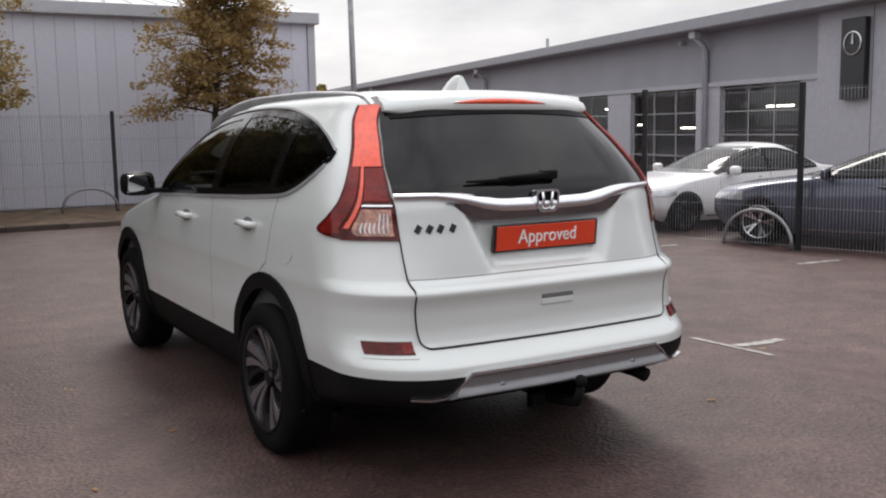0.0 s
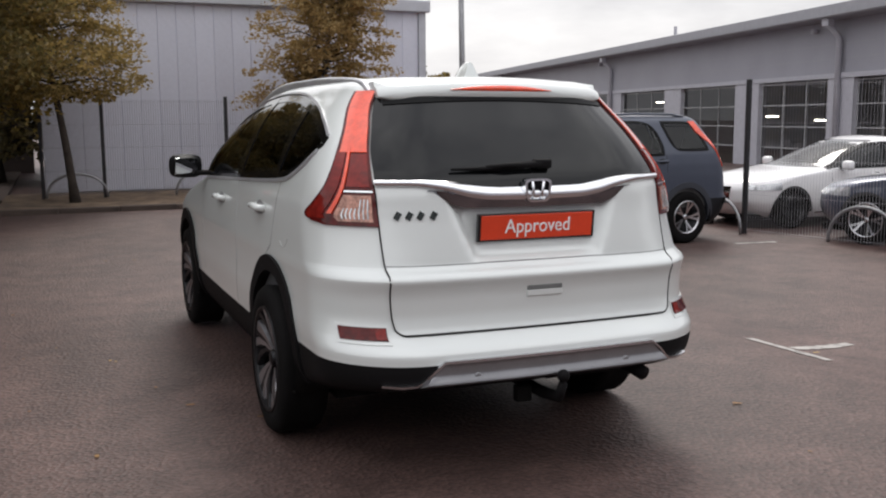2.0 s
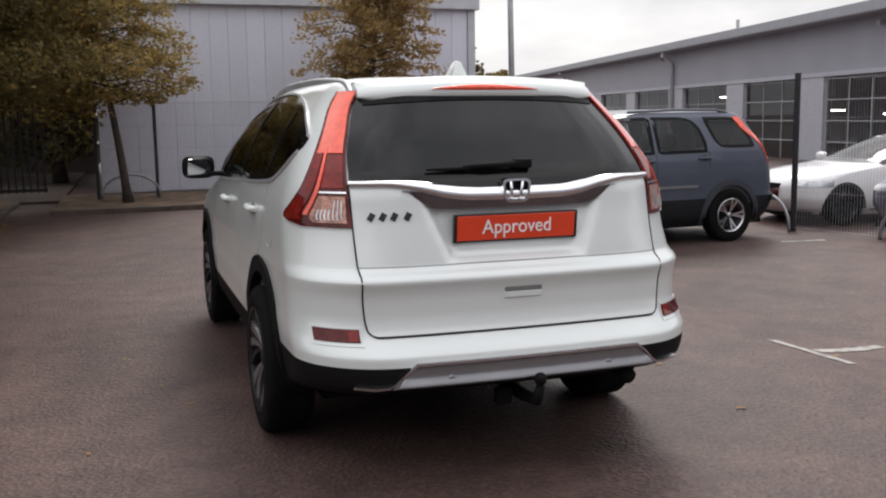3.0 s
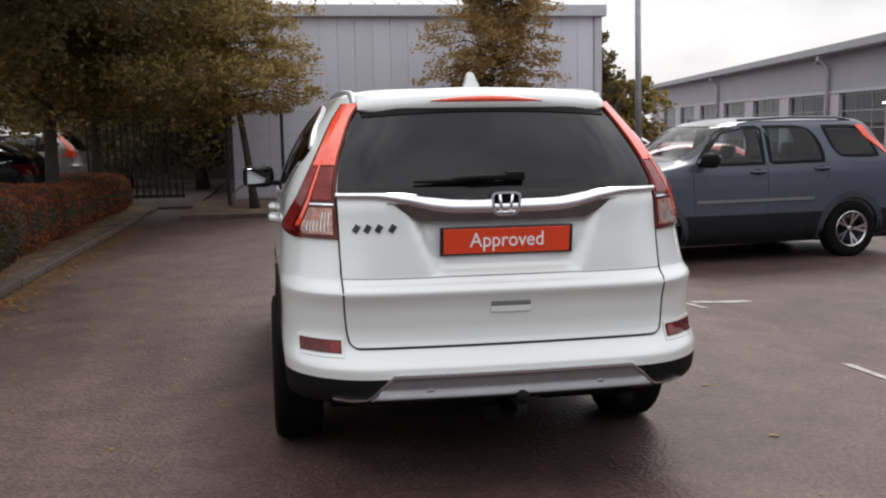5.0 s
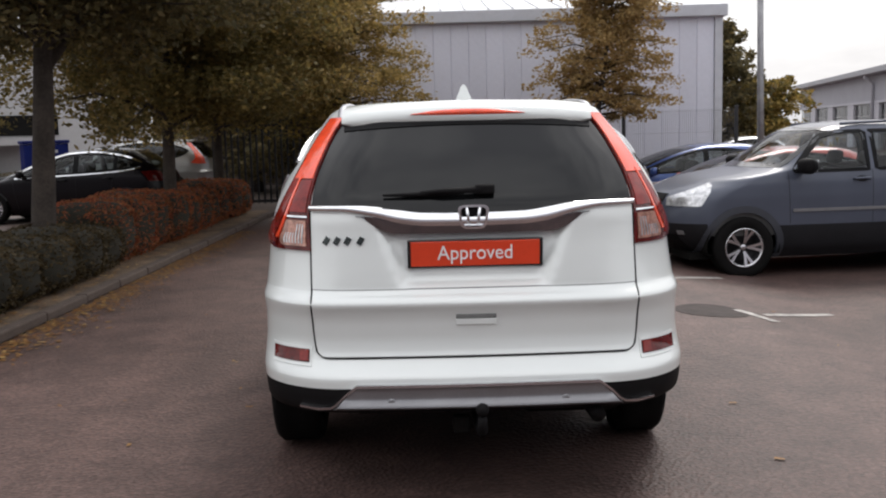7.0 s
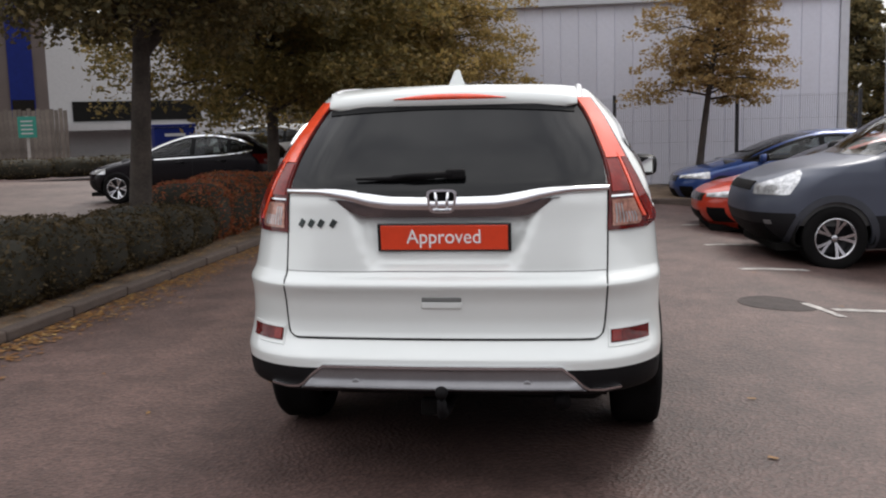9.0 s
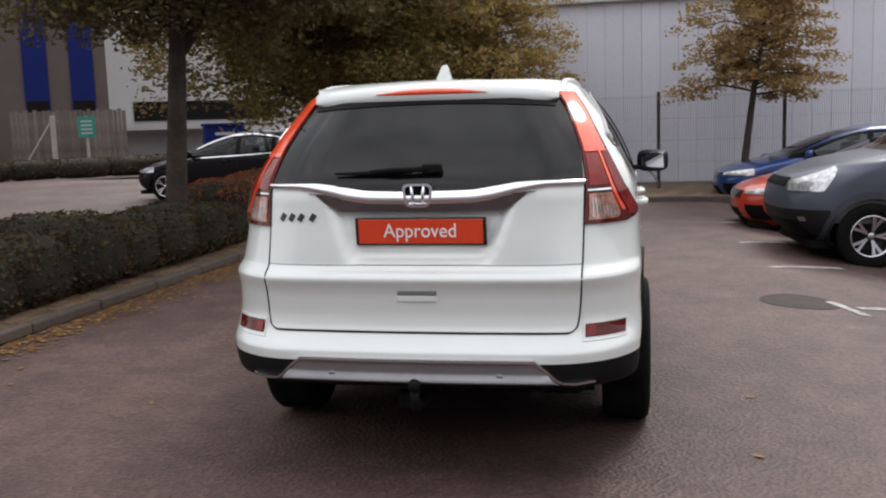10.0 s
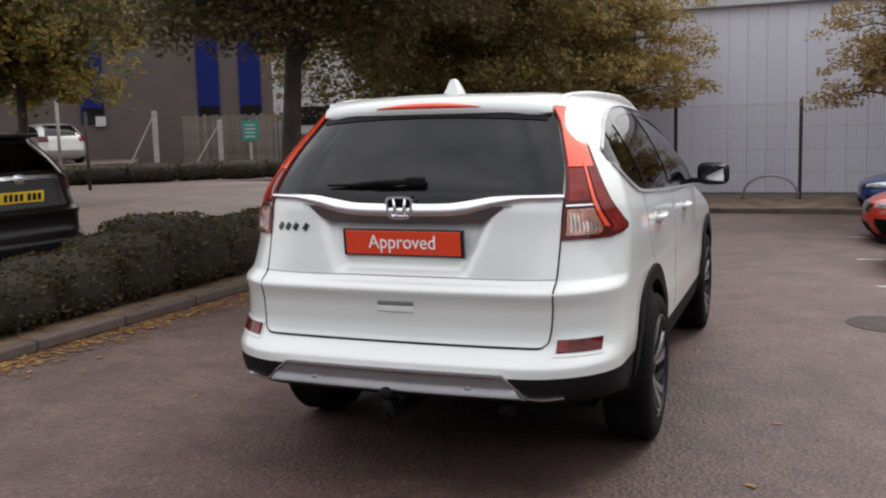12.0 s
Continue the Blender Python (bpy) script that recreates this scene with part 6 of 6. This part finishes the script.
suv, SK = build_car("estate_car", by_wheel(5.555, 9.79, 95.5, -0.88, 3.53, 0.99, -0.17), "older grey-blue tall estate car with dark bumpers", suv_table, P_GREYBLUE, suv_zb, suv_zt,
                    suv_panes, [(0.88, 0.345), (3.53, 0.345)], (0.345, 0.215, 0.215, 5, M_ALLOY, M_ALLOYDARK), G_CLEAR, 0.04, 0.41, mat("grey_arch_plastic", (0.04, 0.044, 0.055), 0.45),
                    (0.72, 0.62, 1.22, 1.64), (0.6, 0.55, 1.16, 1.57), lamps=suv_lamps, levels=[0.58, 0.62], cladding=mat("grey_lower_plastic", (0.014, 0.014, 0.016), 0.55, spec=0.2), clad_keep=lambda c: c.z < 0.58 or (c.z < 0.62 and c.y > 3.95), handles=[(1.3, 1.09), (2.17, 1.07)],
                    door_cuts=[(2.04, 0.5, 2.04, 1.17), (3.0, 0.6, 3.02, 1.16), (1.22, 0.95, 1.22, 1.18)], mirror=(2.86, 1.15, 0.95, M_BLACKPLASTIC), style="twin", liner=M_LINERLIGHT)
for side in (-1, 1):
    panel(SK, "rubbing_strip", side_grid(SK, np.linspace(1.42, 2.97, 20), lambda y: 0.725, lambda y: 0.757, side, 3), M_SILVER, suv, 0.012, 0.016)
    part("roof_rail", tube([(side * 0.6, 0.75, 1.66), (side * 0.61, 0.95, 1.695), (side * 0.61, 1.6, 1.705), (side * 0.6, 2.3, 1.68)], 0.016, 8), P_GREYBLUE, suv, smooth=True)

# white saloon behind the fence
saloon_table = [
    (0.16, 0.78, 0.15, 4.62, 0.4, 0.5), (0.3, 0.88, 0.04, 4.78, 0.4, 0.55), (0.45, 0.915, 0.0, 4.85, 0.4, 0.55), (0.6, 0.925, 0.02, 4.84, 0.4, 0.55), (0.72, 0.922, 0.05, 4.76, 0.4, 0.55), (0.8, 0.915, 0.07, 4.6, 0.4, 0.6),
    (0.86, 0.91, 0.08, 4.3, 0.4, 0.6), (0.92, 0.9, 0.1, 3.85, 0.4, 0.55), (0.97, 0.885, 0.14, 3.5, 0.4, 0.5), (1.0, 0.87, 0.25, 3.4, 0.4, 0.45), (1.04, 0.85, 0.55, 3.28, 0.4, 0.4), (1.1, 0.82, 0.72, 3.12, 0.35, 0.38),
    (1.2, 0.77, 0.95, 2.88, 0.32, 0.36), (1.3, 0.71, 1.2, 2.6, 0.3, 0.34), (1.38, 0.64, 1.42, 2.3, 0.28, 0.3), (1.43, 0.52, 1.62, 2.05, 0.25, 0.25), (1.455, 0.25, 1.8, 1.9, 0.1, 0.1)]
saloon_zb = [(0.95, 1.0), (1.2, 0.985), (2.0, 0.965), (3.0, 0.945), (3.3, 0.94)]
saloon_zt = [(0.95, 1.03), (1.15, 1.16), (1.45, 1.28), (1.8, 1.345), (2.1, 1.35), (2.4, 1.31), (2.8, 1.17), (3.1, 1.02), (3.3, 0.945)]
saloon_lamps = [("head_lamp", M_HEADLAMP, head_lamp(4.2, 0.6, 0.62, 0.74, 0.68), 0.012), ("grille", M_GLOSSBLACK, nose_patch(0.0, 0.4, 0.4, 0.66), 0.01), ("tail_lamp", M_REDDEEP, tail_patch(0.5, 0.85, 0.78, 0.92), 0.012)]


def saloon(x, y, label, paint, dark, turn, size=0.92):
    car, k = build_car("saloon_car", by_wheel(x, y, turn, -0.9, 3.97, size, -0.17), label, saloon_table, paint, saloon_zb, saloon_zt,
                       [(0.95, 1.32, G_TINT), (1.36, 2.08, G_TINT), (2.14, 3.3, G_TINT)], [(1.1, 0.325), (3.97, 0.325)], (0.325, 0.235, 0.225, 5, M_ALLOY if not dark else M_ALLOYDARK, M_ALLOYDARK), G_TINT, 0.06, 0.36, None,
                       (0.7, 0.56, 0.97, 1.38), (0.66, 0.5, 1.02, 1.36), lamps=saloon_lamps, handles=[(1.45, 0.86), (2.35, 0.84)], door_cuts=[(2.12, 0.3, 2.1, 0.95), (3.2, 0.3, 3.25, 0.93), (1.42, 0.5, 1.3, 0.98)],
                       mirror=(3.02, 0.92, 0.85, None), group="saloons behind the fence", liner=M_LINERLIGHT)
    for side in (-1, 1):
        panel(k, "sill_trim", side_grid(k, np.linspace(1.55, 3.5, 20), lambda z: 0.235, lambda z: 0.26, side, 3), M_ALLOY, car, 0.008, 0.02)
    return car, k


saloon(10.6, 10.78, "white saloon with five twin-spoke alloy wheels behind the fence", P_SALOONWHITE, True, 86)
saloon(10.15, 8.97, "dark blue saloon with alloy wheels close behind the fence", P_DARKBLUE, False, 20, 0.99)

# hatchbacks in the bays
hatch_table = [
    (0.17, 0.76, 0.12, 4.12, 0.35, 0.5), (0.3, 0.86, 0.03, 4.3, 0.35, 0.55), (0.45, 0.89, 0.0, 4.36, 0.35, 0.55), (0.6, 0.895, 0.03, 4.34, 0.35, 0.55), (0.7, 0.893, 0.06, 4.25, 0.33, 0.55), (0.78, 0.89, 0.08, 4.05, 0.32, 0.6),
    (0.85, 0.885, 0.1, 3.75, 0.32, 0.6), (0.92, 0.875, 0.13, 3.45, 0.32, 0.55), (0.98, 0.86, 0.17, 3.25, 0.32, 0.5), (1.06, 0.83, 0.22, 3.05, 0.32, 0.42), (1.18, 0.78, 0.35, 2.78, 0.3, 0.38), (1.3, 0.72, 0.52, 2.45, 0.28, 0.36),
    (1.38, 0.66, 0.68, 2.15, 0.26, 0.32), (1.43, 0.55, 0.9, 1.9, 0.22, 0.25), (1.455, 0.28, 1.2, 1.7, 0.1, 0.1)]
hatch_zb = [(0.5, 1.08), (0.8, 1.03), (1.3, 0.99), (2.2, 0.95), (3.0, 0.92), (3.15, 0.915)]
hatch_zt = [(0.5, 1.13), (0.75, 1.24), (1.1, 1.32), (1.5, 1.36), (1.9, 1.34), (2.3, 1.24), (2.75, 1.07), (3.0, 0.97), (3.15, 0.92)]
hatch_lamps = [("head_lamp", M_HEADLAMP, head_lamp(3.72, 0.62, 0.62, 0.74, 0.66), 0.012), ("grille", M_GLOSSBLACK, nose_patch(0.0, 0.5, 0.56, 0.66), 0.01), ("air_intake", M_BLACKPLASTIC, nose_patch(0.0, 0.45, 0.25, 0.42), 0.01),
               ("fog_pocket", M_BLACKPLASTIC, nose_patch(0.6, 0.8, 0.28, 0.48), 0.01), ("tail_lamp", M_REDDEEP, tail_patch(0.55, 0.85, 0.78, 0.98), 0.012)]


def hatch(x, y, label, paint, m=None, chrome=False, glass=G_TINT, name="hatchback_car"):
    car, k = build_car(name, m or facing_west(x, y, 0.94, 90, -0.17), label, hatch_table, paint, hatch_zb, hatch_zt,
                       [(0.5, 0.98, glass), (1.03, 1.75, glass), (1.82, 3.15, glass)], [(0.82, 0.32), (3.48, 0.32)], (0.32, 0.215, 0.215, 5, M_ALLOY, M_ALLOYDARK), glass, 0.06, 0.355, None,
                       (0.7, 0.56, 0.96, 1.39), (0.62, 0.5, 1.0, 1.36), lamps=hatch_lamps, handles=[(1.15, 0.86), (2.05, 0.84)], door_cuts=[(1.79, 0.3, 1.78, 0.96), (2.95, 0.3, 3.05, 0.9), (1.15, 0.5, 1.0, 1.0)],
                       mirror=(2.8, 0.9, 0.85, None), group="hatchbacks", liner=M_LINER)
    if chrome:
        for side in (-1, 1):
            panel(k, "chrome_strip", side_grid(k, np.linspace(0.5, 3.0, 40), lambda y: line(hatch_zt)(y) + 0.008, lambda y: line(hatch_zt)(y) + 0.036, side, 2), M_CHROME, car, 0.008, 0.01)
            panel(k, "chrome_strip", side_grid(k, np.linspace(0.5, 3.0, 40), lambda y: line(hatch_zb)(y) - 0.034, lambda y: line(hatch_zb)(y) - 0.012, side, 2), M_CHROME, car, 0.008, 0.01)
    return car, k


hatch(8.55, 12.95, "orange-red hatchback with a black grille in a bay", P_RED)
hatch(8.6, 16.9, "blue hatchback parked by the far kerb", P_BLUE)
hatch(0, 0, "black-purple hatchback with chrome window trim beyond the hedge", P_BLACK, facing_west(-2.65, 17.25, 0.9, 90, LANE), chrome=True)


# tall estates beyond the hedge
def tall_estate(m, label, paint, lens, glass=G_PRIVACY):
    ls = [("tail_lamp", lens, lambda k, s: [[((k.sx(lamp_in(z), z) + lamp_ds(z) * u) * s, z) for z in np.linspace(1.04, 1.56, 16)] for u in np.linspace(0, 1, 5)], 0.012),
          ("head_lamp", M_HEADLAMP, head_lamp(3.9, 0.6, 0.75, 0.88), 0.012)]
    car, k = build_car("estate_car", m, label, hero_table, paint, hero_zb, hero_zt, [(0.61, 1.06, glass), (1.11, 1.82, glass), (1.9, 2.98, G_TINT)], HUBS, (0.345, 0.225, 0.232, 5, M_ALLOY, M_ALLOYDARK), G_TINT, 0.05, 0.405, M_BLACKPLASTIC,
                       (0.72, 0.6, 1.13, 1.55), (0.62, 0.52, 1.21, 1.55), lamps=ls, levels=[0.46, 0.515], side_glass=glass, cladding=M_BLACKPLASTIC, clad_keep=lambda c: c.z < 0.515, handles=[(1.32, 1.035), (2.32, 1.01)], mirror=(2.62, 1.13, 1.0, None), group="tall estates")
    panel(k, "chrome_strip", [[(k.sx(x, z), z) for z in (1.165, 1.18, 1.2)] for x in np.linspace(-0.65, 0.65, 20)], M_CHROME, car, 0.02, 0.03)
    part("roof_spoiler", box(-0.53, 0.53, 0.44, 0.75, 1.585, 1.625, 0.015), paint, car, smooth=True)
    return car, k


tall_estate(facing_west(-2.6, 20.65, 0.87, 90, LANE), "silver tall estate with bright red tail lamps beyond the hedge", P_SILVER, M_RED)
dark, DK = tall_estate(facing_west(-2.47, 6.05, 0.9, 86, LANE), "dark grey tall estate with a yellow number plate beyond the hedge", P_DARKGREY, M_REDDEEP)
p = DK.pt(0, 1.0)
pl = new("number_plate")
pl.parent = dark
pl.matrix_local = pose(0, p.y - 0.01, 1.0, 6, 0, 0)
part("plate_face", box(-0.26, 0.26, -0.006, 0.006, -0.055, 0.055, 0.002), M_PLATEYELLOW, pl, "yellow plate with dark bars")
for k in range(7):
    x = -0.2 + k * 0.062 + (0.03 if k > 3 else 0)
    part("character_bar", box(x - 0.02, x + 0.02, -0.009, -0.005, -0.035, 0.035), M_GLOSSBLACK, pl)
part("badge", box(-0.06, 0.06, DK.pt(0, 1.17).y - 0.035, DK.pt(0, 1.17).y, 1.13, 1.22, 0.02), M_CHROME, dark, "chrome badge", smooth=True)


# ---------------------------------------------------------------- far buildings and far trees
bank = structure(finish(box(-30, -5.6, -6.5, -0.1, -0.3, 0.55, 0.02), "pavement", M_ROADFAR), "raised tarmac bays below the office block", "pavement")
bank.matrix_world = pose(-17.97, 35.2, LANE, 0, 0, 37.6)


def far_offices():
    b = root("office_building", pose(-17.97, 35.2, LANE, 0, 0, 37.6), "dark grey brown office block with deep blue window panels", "building")
    part("wall", box(-30, 0, 0, 9, 0, 11), M_BRICKGREY, b)
    for k in range(3):
        x = -0.95 - k * 1.72 - (2.9 if k > 1 else 0)
        w = part("window", box(x - 0.45, x + 0.45, -0.06, 0.05, 2.0, 9.5), M_BLUEPANEL, b, "tall blue window strip")
        part("pane", box(x - 0.4, x + 0.4, -0.09, -0.05, 2.05, 2.65), M_GLOSSBLACK, w)
    part("meter_box", box(-7.2, -6.8, -0.15, 0.0, 1.9, 2.3, 0.02), M_WHITEBLD, b)
    return b


far_offices()
wb = root("white_building", pose(-26.8, 48.7, 0, 0, 0, 30), "plain white building with a dark band of openings", "building")
part("wall", box(0, 14, 0, 8, 0, 8), M_WHITEBLD, wb)
# near-black slab on the uncut wall, for the shade inside the openings
part("opening_shade", box(2.0, 9, -0.08, 0.02, 2.0, 3.1), M_WELL, wb)
part("canopy", box(0.6, 8, -2.2, -0.1, 1.5, 1.8), M_WHITEBLD, wb)
bf = root("board_fence", pose(-19.1, 30.5, LANE, 0, 0, 34.5), "weathered upright board fence", "fence")
first = part("board", box(-0.07, 0.07, -0.02, 0.02, 0.0, 2.2), M_WOODFENCE, bf)
for k in range(1, 26):
    o = new("board", first.data)
    o.parent, o.location = bf, (0.155 * k, 0, 0.04 * math.sin(k * 2.7))
sg = root("green_sign", pose(-16.06, 30.4, LANE, 0, 0, 34), "green sign with pale unreadable lines on a post", "sign")
part("post", box(-0.05, 0.05, -0.05, 0.05, 0, 1.95), M_POST, sg)
part("board", box(-0.3, 0.3, -0.09, -0.05, 1.2, 1.93), M_GREENSIGN, sg)
for k in range(4):
    part("text_bar", box(-0.2, 0.18, -0.096, -0.09, 1.32 + 0.14 * k, 1.37 + 0.14 * k), M_WHITEBLD, sg)
for x, y, h in ((-18.72, 28.25, 2.35), (-17.36, 30.33, 2.0)):
    ps = root("fence_post", pose(x, y, LANE, 0, 0, 35), "grey concrete post with a slanting strut", "post", "concrete posts")
    part("post", box(-0.09, 0.09, -0.09, 0.09, 0, h, 0.02), M_POST, ps)
    part("strut", tube([(-1.1, 0, 0.1), (-0.05, 0, h - 0.2)], 0.03, 6), M_POST, ps)
rr = random.Random(9)
hedge("hedge", pose(-17.0, 22.9, LANE, 0, 0, 38), "low clipped hedge along the far side of the lane", [(-1.0 + 1.4 * k, 0.5 + rr.uniform(-0.1, 0.1), 1.0, 0.7, 0.6) for k in range(14)], L_HEDGE, 41, 0.04, 300)
hatch(0, 0, "silver hatchback parked across the lane", P_SILVER, pose(-21.0, 26.2, 0.65, 0, 0, 66))
hatch(0, 0, "blue hatchback parked across the lane", P_BLUE, pose(-22.6, 24.2, 0.65, 0, 0, 66))
for x, y, h, mt, words in ((-15.3, 19.9, 2.65, M_POST, "slim pale grey post at the far side of the lane"), (-14.8, 20.4, 2.1, M_BARK, "slim dark wooden post at the far side of the lane")):
    ps = root("post", pose(x, y, LANE), words, "post")
    part("shaft", tube([(0, 0, 0), (0, 0, h)], 0.045, 10), mt, ps, smooth=True)
    part("cap", lathe([(0.05, -0.01), (0.05, 0.02), (0.001, 0.035)], 10), mt, ps).matrix_local = pose(0, 0, h, 0, -90, 0)
tree(pose(13.6, 39.0, -0.17), "dark evergreen tree far behind the hall", 6.0, 1.9, 0.1, 12000, L_DARK, 51, 0.15, 0.12, clumps=60, layered=False, cone=0.4)
tree(pose(16.1, 40.5, -0.17), "round bush-like tree far behind the hall", 3.4, 2.2, 0.1, 9000, L_OLIVE, 52, 0.12, 0.12, clumps=50, layered=False, cone=0.3)
hatch(0, 0, "white hatchback parked far behind the hall", P_SALOONWHITE, pose(13.3, 29.6, -0.17, 0, 0, 90) @ Matrix.Scale(0.9, 4))

# blue waste container behind the parked cars
bin_ = root("waste_container", pose(-7.3, 22.6, LANE, 0, 0, 30), "dark blue metal waste container with a flat lid", "container")
part("body", box(-0.5, 0.5, -0.4, 0.4, 0.12, 1.42, 0.03), M_BLUEPANEL, bin_)
part("lid", box(-0.53, 0.53, -0.43, 0.43, 1.422, 1.5, 0.02), M_BLUEPANEL, bin_)
part("text_bar", box(-0.25, 0.25, -0.412, -0.402, 1.2, 1.27), M_WHITEBLD, bin_)
for x in (-0.4, 0.4):
    part("foot", box(x - 0.06, x + 0.06, -0.3, 0.3, 0.0, 0.118, 0.01), M_WELL, bin_)
